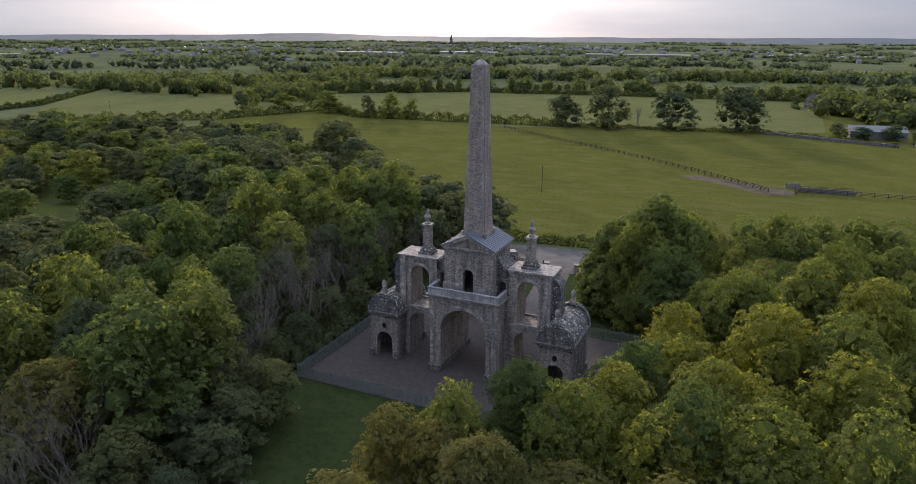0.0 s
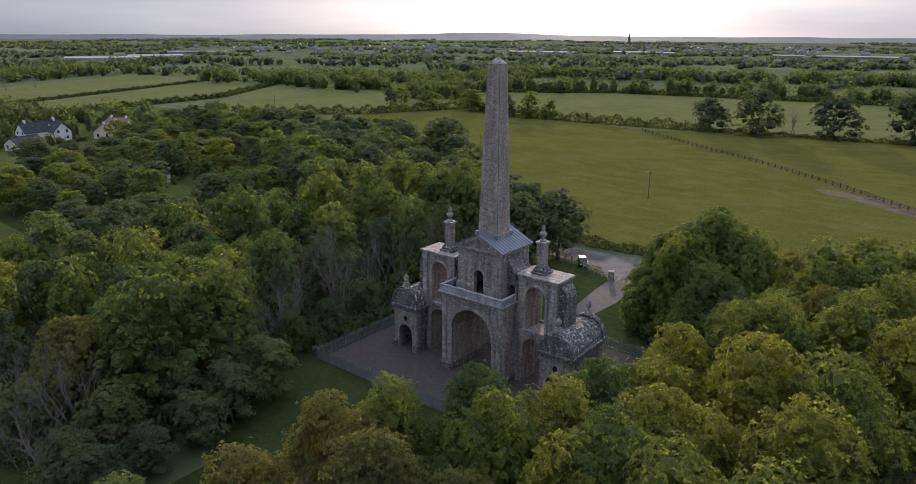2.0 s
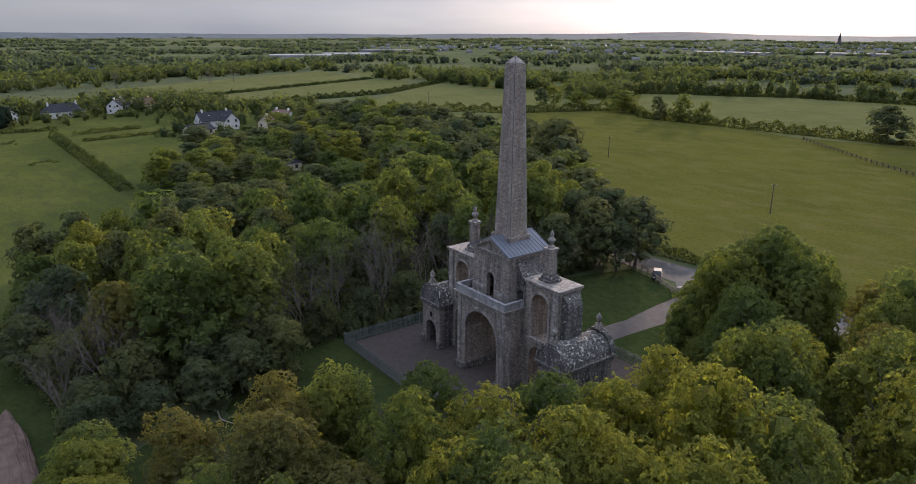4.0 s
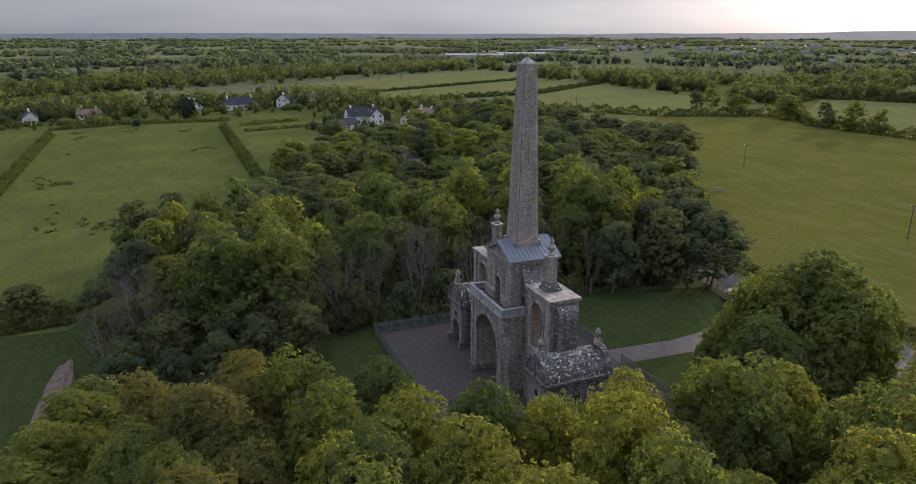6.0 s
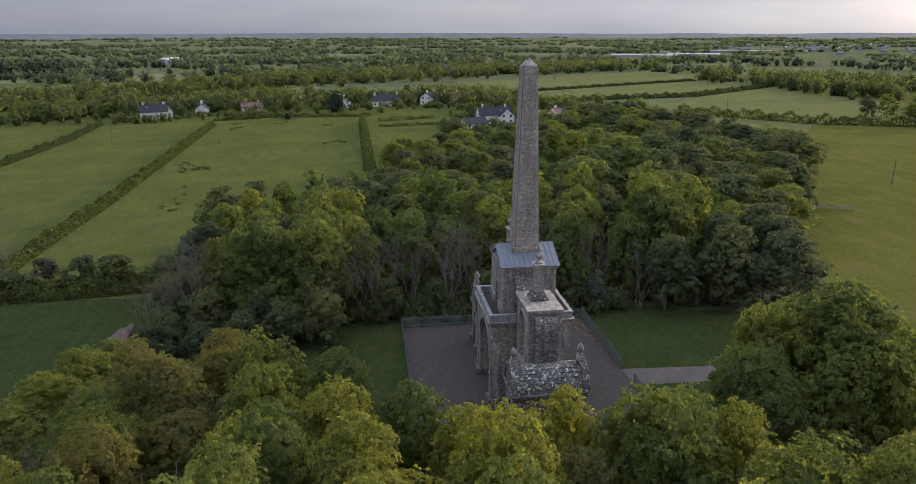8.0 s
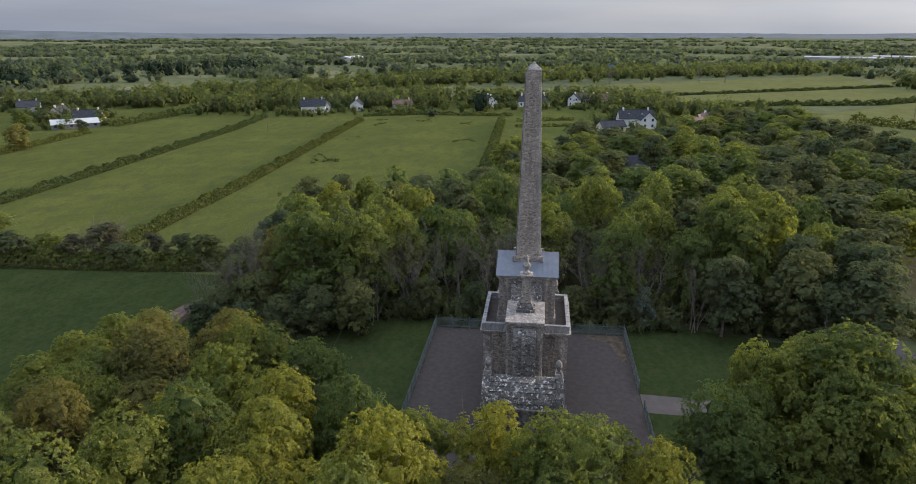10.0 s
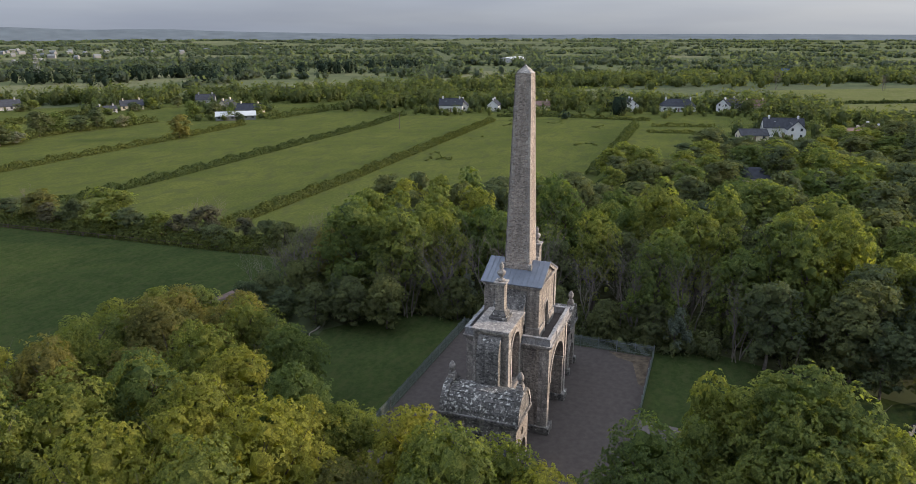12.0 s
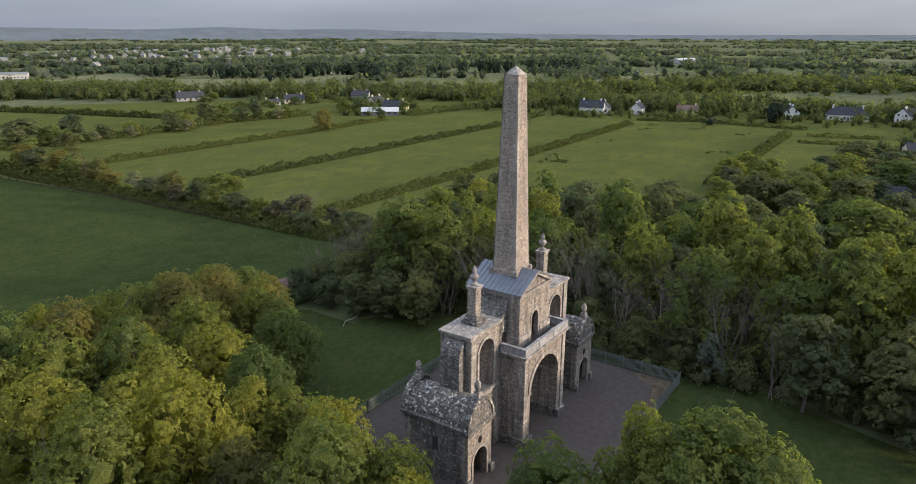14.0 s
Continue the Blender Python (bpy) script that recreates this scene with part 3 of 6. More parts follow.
def attic(top):
    bm = bmesh.new()
    extrude(arch_wall(-3.55, 3.55, 11.68, 17.8, 0, 0.78, 14.35), -3.35, -2.75, bm)
    extrude(arch_wall(-3.55, 3.55, 11.68, 17.8, 0, 0.78, 14.35), 2.75, 3.35, bm)
    box(-3.55, -2.9, -2.75, 2.75, 11.68, 17.8, bm)
    box(2.9, 3.55, -2.75, 2.75, 11.68, 17.8, bm)
    part("attic_wall", bm, M_RUBBLE, top, "rubble upper storey with an arched doorway")
    for y0, y1 in ((-3.43, -3.33), (3.33, 3.43)):
        part("door_surround", arch_ring(0, 0.78, 14.35, 0.28, y0, y1, 11.7), M_ASHLAR, top)
        for x0, x1 in ((-3.72, -1.05), (1.05, 3.72)):
            part("base_course", box(x0, x1, y0 - 0.1, y1 + 0.1, 11.68, 12.95, bevel=0.03), M_ASHLAR, top)
        part("gable", extrude([(-3.7, 18.05), (3.7, 18.05), (0, 19.85)], *((-3.3, -3.0) if y0 < 0 else (3.0, 3.3))), M_RUBBLE, top)
        a, b = (-3.62, -3.28) if y0 < 0 else (3.28, 3.62)
        bm = extrude([(-3.85, 17.98), (-3.85, 18.2), (0, 20.05), (3.85, 18.2), (3.85, 17.98), (3.3, 17.98), (0, 19.6), (-3.3, 17.98)], a, b)
        part("pediment_moulding", bm, M_ASHLAR, top, "pale limestone raking moulding")
    for sx in (-1, 1):
        part("base_course", box(*sorted((sx * 3.5, sx * 3.74)), -3.5, 3.5, 11.68, 12.9, bevel=0.03), M_ASHLAR, top)
    bm = box(-3.68, 3.68, -3.48, 3.48, 17.7, 17.9)
    box(-3.82, 3.82, -3.6, 3.6, 17.9, 18.08, bm)
    part("cornice", bm, M_ASHLAR, top)
    # lead roof with standing seams
    roof = part("roof", extrude([(-3.98, 18.09), (-3.98, 18.19), (0, 20.10), (3.98, 18.19), (3.98, 18.09), (0, 20.0)], -3.72, 3.72), M_LEAD, top, "blue-grey lead roof with standing seams")
    for sx in (-1, 1):
        for i in range(13):
            y = -3.66 + i * 0.61
            bm = bmesh.new()
            x1, z1, x2, z2 = sx * 3.98, 18.19, 0.0, 20.10
            vs = [bm.verts.new(p) for p in ((x1, y - 0.03, z1), (x1, y + 0.03, z1), (x2, y + 0.03, z2), (x2, y - 0.03, z2),
                                            (x1, y - 0.03, z1 + 0.07), (x1, y + 0.03, z1 + 0.07), (x2, y + 0.03, z2 + 0.07), (x2, y - 0.03, z2 + 0.07))]
            for f in ((0, 3, 2, 1), (4, 5, 6, 7), (0, 1, 5, 4), (1, 2, 6, 5), (2, 3, 7, 6), (3, 0, 4, 7)):
                bm.faces.new([vs[k] for k in f])
            part("seam", bm, M_LEAD, roof)
    # scroll buttresses against the sides, with a passage under each
    for sx in (-1, 1):
        curve = [(3.5 + 1.9 * i / 10, 17.6 - 2.2 * math.sin(math.pi / 2 * i / 10) ** 0.7) for i in range(11)]
        cx, half, spring = 4.45, 0.62, 13.0
        arch = [(cx - half * math.cos(math.pi * i / 10), spring + half * math.sin(math.pi * i / 10)) for i in range(11)]
        outline = [(3.5, 11.68), (cx - half, 11.68)] + arch + [(cx + half, 11.68), (5.45, 11.68)] + curve[::-1]
        part("scroll_buttress", extrude([(sx * x, z) for x, z in outline], -1.85, 1.85), M_DARKSTONE, top, "concave rubble buttress over an arched passage")


def obelisk(top):
    bm = taper(bmesh.new(), 1.72, 1.68, 18.3, 19.75)
    taper(bm, 1.62, 1.5, 19.75, 20.15)
    part("obelisk_plinth", bm, M_OBELISK, top)
    for sx in (-1, 1):
        for sy in (-1, 1):
            part("corner_block", box(*sorted((sx * 1.35, sx * 1.85)), *sorted((sy * 1.35, sy * 1.85)), 19.3, 20.0, bevel=0.06), M_ASHLAR, top)
    part("obelisk_shaft", taper(bmesh.new(), 1.5, 0.88, 20.1, 41.85), M_OBELISK, top, "tall tapering shaft of coursed brown stone")
    part("obelisk_point", taper(bmesh.new(), 0.90, 0.03, 41.85, 42.75), M_ASHLAR, top, "pale pyramid cap patched with mortar")
    # long and short quoins up the four edges
    shapes = []
    for lx, ly in ((0.62, 0.34), (0.34, 0.62)):
        me = bpy.data.meshes.new("quoin")
        bm = box(-lx, 0.03, -ly, 0.03, 0.0, 0.40, bevel=0.02)
        bm.to_mesh(me)
        bm.free()
        me.materials.append(M_QUOIN)
        shapes.append(me)
    for k in range(51):
        z = 20.2 + 0.42 * k
        half = 1.5 - 0.62 * (z + 0.2 - 20.1) / 21.75
        for n, (sx, sy) in enumerate(((-1, -1), (1, -1), (1, 1), (-1, 1))):
            q = new("quoin", shapes[(k + n) % 2])
            q.parent, q.location, q.scale = top, (sx * half, sy * half, z), (sx * (0.45 + 0.55 * half / 1.5), sy * (0.45 + 0.55 * half / 1.5), 1)
    bm = bmesh.new()
    tube(bm, (1.55, -1.45, 20.1), (0.93, -0.84, 41.85), 0.03, 0.03, 5)
    tube(bm, (0.93, -0.84, 41.85), (0.02, 0, 42.78), 0.03, 0.03, 5)
    tube(bm, (0, 0, 42.7), (0, 0, 43.2), 0.025, 0.012, 5)
    part("lightning_rod", bm, M_BRONZE, top, "thin lightning conductor down one corner")


def flank(top, s):
    def fx(outline):
        return [(s * x, z) for x, z in outline]
    part("flank_base", extrude(fx(arch_wall(4.9, 10.6, 0.07, 7.75, 8.1, 1.75, 5.35, 1.5)), -1.9, 1.9), M_RUBBLE, top, "lower flank wall with a wide arch")
    part("flank_pier", box(*sorted((s * 10.6, s * 11.2)), -1.9, 1.9, 0.07, 7.75), M_RUBBLE, top)
    part("flank_arch", extrude(fx(arch_wall(6.0, 11.2, 7.75, 15.2, 8.1, 1.5, 12.65)), -1.85, 1.85), M_RUBBLE, top, "upper flank wall with a tall open arch")
    bm = box(*sorted((s * 4.9, s * 6.0)), -1.85, -0.5, 7.75, 15.2)
    box(*sorted((s * 4.9, s * 6.0)), 0.5, 1.85, 7.75, 15.2, bm)
    box(*sorted((s * 4.9, s * 6.0)), -0.5, 0.5, 11.9, 15.2, bm)
    box(*sorted((s * 4.9, s * 6.0)), -0.5, 0.5, 7.75, 8.6, bm)
    part("inner_pier", bm, M_RUBBLE, top)
    for y0, y1 in ((-1.97, -1.83), (1.83, 1.97)):
        part("arch_ring", arch_ring(s * 8.1, 1.5, 12.65, 0.35, y0, y1, 8.0), M_ASHLAR, top)
        part("window_sill", box(*sorted((s * 6.3, s * 9.95)), y0 - 0.12, y1 + 0.12, 7.7, 7.98, bevel=0.03), M_ASHLAR, top)
        part("pilaster", box(*sorted((s * 10.35, s * 11.25)), y0 - 0.05, y1 + 0.05, 7.0, 15.1), M_ASHLAR, top)
    part("string_course", box(*sorted((s * 4.95, s * 11.3)), -2.0, 2.0, 7.45, 7.7), M_ASHLAR, top)
    bm = box(*sorted((s * 5.3, s * 11.4)), -2.02, 2.02, 15.1, 15.3)
    box(*sorted((s * 5.2, s * 11.58)), -2.16, 2.16, 15.3, 15.57, bm, 0.03)
    part("roof_slab", bm, M_ASHLAR, top, "pale flat capping slab")
    curve = [(11.2 + 1.25 * math.sin(math.pi / 2 * i / 10), 12.9 + 1.9 * math.cos(math.pi / 2 * i / 10)) for i in range(11)]
    part("end_buttress", extrude(fx([(11.2, 0.07)] + curve + [(12.45, 0.07)]), -1.25, 1.25), M_DARKSTONE, top, "dark mossy end buttress with a rounded head")
    # column with urn
    bm = box(s * 7.75 - 1.05, s * 7.75 + 1.05, -1.05, 1.05, 15.57, 15.9, bevel=0.04)
    box(s * 7.75 - 0.85, s * 7.75 + 0.85, -0.85, 0.85, 15.9, 16.2, bm, 0.04)
    taper(bm, 0.8, 0.58, 16.2, 16.6, (s * 7.75, 0))
    column = part("column", bm, M_DARKSTONE, top, "square rubble column on stepped plinth")
    part("column_shaft", box(s * 7.75 - 0.53, s * 7.75 + 0.53, -0.53, 0.53, 16.6, 19.55), M_RUBBLE, column)
    bm = box(s * 7.75 - 0.62, s * 7.75 + 0.62, -0.62, 0.62, 19.55, 19.72)
    box(s * 7.75 - 0.72, s * 7.75 + 0.72, -0.72, 0.72, 19.72, 19.92, bm, 0.03)
    part("column_cap", bm, M_ASHLAR, column)
    bm = lathe([(0.42, 19.92), (0.45, 20.1), (0.2, 20.22), (0.18, 20.4), (0.42, 20.7), (0.5, 20.95), (0.36, 21.15), (0.18, 21.25), (0.24, 21.5), (0.26, 21.75), (0.14, 21.95), (0.03, 22.15)], (s * 7.75, 0))
    part("urn_finial", bm, M_ASHLAR, column, "carved stone urn finial", True)


def pavilion(top, s):
    x0, x1, cx = 10.55, 15.1, 12.82
    def fx(outline):
        return [(s * x, z) for x, z in outline]
    for y0, y1 in ((-4.2, -3.5), (3.5, 4.2)):
        part("end_wall", extrude(fx(arch_wall(x0, x1, 0.07, 6.7, cx, 1.3, 2.7)), y0, y1), M_RUBBLE, top, "rubble end wall with an arched doorway")
        out = -1 if y0 < 0 else 1
        ya, yb = sorted((out * 4.18, out * 4.28))
        part("door_surround", arch_ring(s * cx, 1.3, 2.7, 0.3, ya, yb, 0.07), M_ASHLAR, top)
        # closed black disc on the wall paints the open oculus's shaded inside
        ring = bmesh.new()
        n = 16
        a = [ring.verts.new((s * cx + 0.34 * math.cos(2 * math.pi * i / n), out * 4.24, 5.0 + 0.42 * math.sin(2 * math.pi * i / n))) for i in range(n)]
        b = [ring.verts.new((s * cx + 0.34 * math.cos(2 * math.pi * i / n), out * 4.19, 5.0 + 0.42 * math.sin(2 * math.pi * i / n))) for i in range(n)]
        ring.faces.new(a)
        for i in range(n):
            ring.faces.new((a[i], a[(i + 1) % n], b[(i + 1) % n], b[i]))
        bmesh.ops.recalc_face_normals(ring, faces=ring.faces)
        part("oculus", ring, M_VOID, top, "oval opening, its shaded inside painted on a disc")
        for bx in (x0 - 0.2, x1 - 0.6):
            part("corner_footing", box(*sorted((s * bx, s * (bx + 0.8))), *sorted((out * 3.7, out * 4.6)), 0.07, 1.05, bevel=0.06), M_DARKSTONE, top)
        arc = [(cx - 2.45 * math.cos(math.pi * i / 18), 7.05 + 2.8 * math.sin(math.pi * i / 18)) for i in range(19)]
        ya, yb = sorted((out * 3.75, out * 4.3))
        part("gable_end", extrude(fx(arc), ya, yb), M_DARKSTONE, top, "half-round gable rimmed with pale stone")
        outer = [(cx - 2.55 * math.cos(math.pi * i / 18), 7.05 + 2.92 * math.sin(math.pi * i / 18)) for i in range(19)]
        inner = [(cx - 2.2 * math.cos(math.pi * i / 18), 7.05 + 2.55 * math.sin(math.pi * i / 18)) for i in range(19)]
        ya, yb = sorted((out * 3.65, out * 4.42))
        part("gable_rim", extrude(fx(outer + inner[::-1]), ya, yb), M_LICHEN, top, "pale lichened rim of the gable")
        bm = box(s * cx - 0.4, s * cx + 0.4, out * 3.87 - 0.4, out * 3.87 + 0.4, 9.75, 10.35, bevel=0.04)
        box(s * cx - 0.3, s * cx + 0.3, out * 3.87 - 0.3, out * 3.87 + 0.3, 10.35, 10.6, bm)
        finial = part("finial_block", bm, M_ASHLAR, top)
        bm = lathe([(0.2, 10.6), (0.16, 10.72), (0.3, 10.9), (0.38, 11.15), (0.36, 11.45), (0.22, 11.7), (0.1, 11.85), (0.02, 11.95)], (s * cx, out * 3.87), 10)
        part("pineapple", bm, M_ASHLAR, finial, "carved stone pineapple", True)
    for xa, xb in ((x0, x0 + 0.6), (x1 - 0.6, x1)):
        part("side_wall", box(*sorted((s * xa, s * xb)), -3.5, 3.5, 0.07, 6.7), M_DARKSTONE, top, "dark streaked rubble side wall")
    part("slit_window", box(*sorted((s * (x1 - 0.02), s * (x1 + 0.02))), -0.35, 0.35, 3.4, 5.0), M_GLASS, top, "dark slit window")
    bm = box(*sorted((s * (x0 - 0.10), s * (x1 + 0.10))), -4.30, 4.30, 6.25, 6.50)
    box(*sorted((s * (x0 - 0.22), s * (x1 + 0.22))), -4.42, 4.42, 6.50, 6.72, bm, 0.03)
    box(*sorted((s * (x0 - 0.36), s * (x1 + 0.36))), -4.54, 4.54, 6.72, 7.07, bm, 0.05)
    part("cornice", bm, M_DARKSTONE, top, "dark moulded cornice")
    # barrel roof in overlapping courses of stone tiles
    steps = 13
    for i in range(steps):
        a0, a1 = math.pi * i / steps, math.pi * (i + 1) / steps
        r0, r1 = (2.40, 2.32) if i < steps / 2 else (2.32, 2.40)
        pts = [(cx - r0 * math.cos(a0), 7.05 + r0 * 1.04 * math.sin(a0)), (cx - r1 * math.cos(a1), 7.05 + r1 * 1.04 * math.sin(a1)),
               (cx - (r1 - 0.3) * math.cos(a1), 7.05 + (r1 - 0.3) * 1.04 * math.sin(a1)), (cx - (r0 - 0.3) * math.cos(a0), 7.05 + (r0 - 0.3) * 1.04 * math.sin(a0))]
        y, k = -3.75, i % 2
        while y < 3.74:
            w = 0.7 if not (k and y < -3.7) else 0.35
            y2 = min(y + w, 3.75)
            piece = part("roof_tile", extrude(fx(pts), y + 0.012, y2 - 0.012), M_LICHEN, top)
            piece.location = ((random.random() - 0.5) * 0.02, 0, (random.random() - 0.5) * 0.03)
            y = y2


def monument():
    top = base("obelisk_monument", (0, 0, 0), 0, "weathered stone obelisk on tiered arches standing on a gravel forecourt", "monument")
    lower_block(top)
    attic(top)
    obelisk(top)
    for s in (-1, 1):
        flank(top, s)
        pavilion(top, s)


monument()


# ---- steel fence round the forecourt ----
def palisade(a, b, label):
    a, b = Vector((*a, 0)), Vector((*b, 0))
    run, way = (b - a).length, (b - a).normalized()
    turn = math.degrees(math.atan2(way.y, way.x))
    top = base("palisade_fence", a, turn, label, "fence", "fence round the forecourt")
    count = round(run / 2.75)
    step = run / count
    bm = box(-0.034, 0.034, -0.02, 0.0, 0.12, 1.85)
    pale = bpy.data.meshes.new("pale")
    bm.to_mesh(pale)
    bm.free()
    pale.materials.append(M_FENCE)
    for i in range(int(run / 0.155)):
        ob = new("pale", pale)
        ob.parent, ob.location = top, (0.1 + i * 0.155, 0, 0)
    bm = box(0, step, 0.0, 0.04, -0.03, 0.03)
    rail = bpy.data.meshes.new("rail")
    bm.to_mesh(rail)
    bm.free()
    rail.materials.append(M_FENCE)
    bm = box(-0.05, 0.05, 0.0, 0.1, 0.0, 2.0)
    posts = bpy.data.meshes.new("post")
    bm.to_mesh(posts)
    bm.free()
    posts.materials.append(M_FENCE)
    for i in range(count + 1):
        ob = new("post", posts)
        ob.parent, ob.location = top, (i * step, 0, 0)
        if i < count:
            for z in (0.38, 1.53):
                ob = new("rail", rail)
                ob.parent, ob.location = top, (i * step, 0, z)


palisade((-20.6, -14.8), (20.6, -14.8), "grey-green steel palisade fence along the lawn")
palisade((20.6, -14.8), (20.6, 15.1), "grey-green steel palisade fence by the near trees")
palisade((20.6, 15.1), (2.6, 15.1), "grey-green steel palisade fence by the footpath")
palisade((-2.4, 15.1), (-20.6, 15.1), "grey-green steel palisade fence facing the road")
palisade((-20.6, 15.1), (-20.6, -14.8), "grey-green steel palisade fence against the dark wood")


# ---- trees ----
def quad_mesh(name, corners, mats, index=None, extra=None):
    """Loose leaves from an array (n, corners, 3), and a core of (verts, faces)."""
    n = len(corners)
    per = corners.shape[1]
    verts = corners.reshape(-1, 3)
    faces = np.arange(n * per).reshape(-1, per).tolist()
    if extra:
        ev, ef = extra
        faces += [[k + n * per for k in f] for f in ef]
        verts = np.vstack([verts, np.array(ev).reshape(-1, 3)])
    me = bpy.data.meshes.new(name)
    me.from_pydata(verts.tolist(), [], faces)
    for m in mats:
        me.materials.append(m)
    if extra and len(mats) > 1:
        me.polygons.foreach_set("material_index", [0] * n + [1] * (len(faces) - n))
    return me


def seed_ball():
    """Corners and faces of a twenty-sided ball."""
    t = (1 + 5 ** 0.5) / 2
    v = np.array([(-1, t, 0), (1, t, 0), (-1, -t, 0), (1, -t, 0), (0, -1, t), (0, 1, t), (0, -1, -t), (0, 1, -t), (t, 0, -1), (t, 0, 1), (-t, 0, -1), (-t, 0, 1)], float)
    f = [(0, 11, 5), (0, 5, 1), (0, 1, 7), (0, 7, 10), (0, 10, 11), (1, 5, 9), (5, 11, 4), (11, 10, 2), (10, 7, 6), (7, 1, 8),
         (3, 9, 4), (3, 4, 2), (3, 2, 6), (3, 6, 8), (3, 8, 9), (4, 9, 5), (2, 4, 11), (6, 2, 10), (8, 6, 7), (9, 8, 1)]
    return v / np.linalg.norm(v[0]), f


SEED_V, SEED_F = seed_ball()


def leaves_at(rng, spots, out, size, spread=0.7):
    """Diamond leaf sprays at the spots, facing roughly the way out."""
    n = len(spots)
    nrm = out + rng.normal(0, spread, (n, 3))
    nrm /= np.linalg.norm(nrm, axis=1, keepdims=True) + 1e-9
    a = np.cross(nrm, rng.normal(0, 1, (n, 3)))
    a /= np.linalg.norm(a, axis=1, keepdims=True) + 1e-9
    b = np.cross(nrm, a)
    s = size * rng.uniform(0.6, 1.35, (n, 1))
    return np.stack([spots + a * s, spots - a * s * 0.7 + b * s * 0.62, spots - a * s * 0.7 - b * s * 0.62], 1)


TALL = 1.22


def crown_mesh(name, seed, lobes, leaves, size, mat, fill_to=0.55, ragged=0.0):
    """A crown of unit radius, two units high: leaf sprays over overlapping rounded boughs."""
    rng = np.random.default_rng(seed)
    stretch = np.array([1, 1, TALL])
    cs, rs = [], []
    for i in range(lobes):
        z = ((i + 0.5) / lobes) ** 0.8
        wide = math.sqrt(max(0.02, 1 - ((z - 0.36) / 0.68) ** 2))
        ang = i * 2.39996 + rng.uniform(-0.6, 0.6)
        r = wide * rng.uniform(0.44, 0.74) * (1.0 if i % 5 else 0.35)
        cs.append((r * math.cos(ang), r * math.sin(ang), 0.22 + 1.42 * z + rng.uniform(-0.14, 0.14)))
        rs.append(rng.choice([0.18, 0.25, 0.33, 0.42], p=[0.3, 0.32, 0.25, 0.13]) * rng.uniform(0.9, 1.15))
    cs.append((rng.uniform(-0.15, 0.15), rng.uniform(-0.15, 0.15), 1.66))
    rs.append(0.30)
    cs, rs = np.array(cs) * stretch, np.array(rs)
    squash = np.array([1, 1, 0.85])
    # tufts on the outside of the boughs, at uneven depth
    tufts = leaves // 9
    total = tufts * 5
    which = rng.choice(len(rs), size=total, p=rs ** 2 / (rs ** 2).sum())
    d = rng.normal(0, 1, (total, 3))
    d /= np.linalg.norm(d, axis=1, keepdims=True)
    d[:, 2] = np.where(d[:, 2] < -0.45, -d[:, 2], d[:, 2])
    wave = np.sin(d[:, 0] * 7 + which) * np.sin(d[:, 1] * 7 + which * 2.0) + 0.6 * np.sin(d[:, 2] * 9 + which * 3.0)
    reach = 0.95 + 0.09 * wave + rng.normal(0, 0.08, total) + ragged * rng.exponential(0.07, total)
    spots = cs[which] + d * (rs[which] * reach)[:, None] * squash
    hidden = np.zeros(total, bool)
    for c, r in zip(cs, rs):
        hidden |= (np.linalg.norm((spots - c) / squash, axis=1) < r * 0.78)
    hidden |= (spots[:, 2] < 0.75) & (rng.random(total) < 0.5)
    keep = np.flatnonzero(~hidden)[:tufts]
    mid, way = spots[keep], d[keep]
    axis = way * 0.6 + np.array([0, 0, 0.75]) + rng.normal(0, 0.25, way.shape)
    axis /= np.linalg.norm(axis, axis=1, keepdims=True)
    # each tuft is a drooping rosette of leaf sprays
    off = rng.normal(0, 1, (len(mid), 9, 3))
    off -= (off * axis[:, None, :]).sum(2, keepdims=True) * axis[:, None, :]
    off /= np.linalg.norm(off, axis=2, keepdims=True) + 1e-9
    far = size * rng.uniform(0.3, 2.3, (len(mid), 9, 1)) * rng.uniform(0.7, 1.3, (len(mid), 1, 1))
    spots = mid[:, None, :] + off * far + axis[:, None, :] * (size * 0.9 - 0.55 * far)
    face = axis[:, None, :] + off * 0.55
    spots, face = spots.reshape(-1, 3), face.reshape(-1, 3)
    tris = leaves_at(rng, spots, face, size, 0.30) / stretch
    # the sprays are lit partly like the rounded bough on which they sit
    own = np.cross(tris[:, 1] - tris[:, 0], tris[:, 2] - tris[:, 0])
    own /= np.linalg.norm(own, axis=1, keepdims=True) + 1e-9
    own *= np.sign((own * face).sum(1, keepdims=True))
    lit = np.repeat(way * 0.55 + np.array([0, 0, 0.35]), 9, 0) + own * 0.6
    # leafy inside of each bough
    ev, ef = [], []
    for k, (c, r) in enumerate(zip(cs, rs)):
        ef += [[j + k * len(SEED_V) for j in f] for f in SEED_F]
        ev.append(c + SEED_V * squash * r * fill_to * rng.uniform(0.7, 1.1, (len(SEED_V), 1)))
    me = quad_mesh(name, tris, [mat], extra=(np.concatenate(ev) / stretch, ef))
    # the sprays take the light of their bough, the inside its own crumpled facets
    flat = np.zeros(len(me.polygons) * 3)
    me.polygons.foreach_get("normal", flat)
    flat = flat.reshape(-1, 3)
    flat[:len(tris)] = lit / np.linalg.norm(lit, axis=1, keepdims=True)
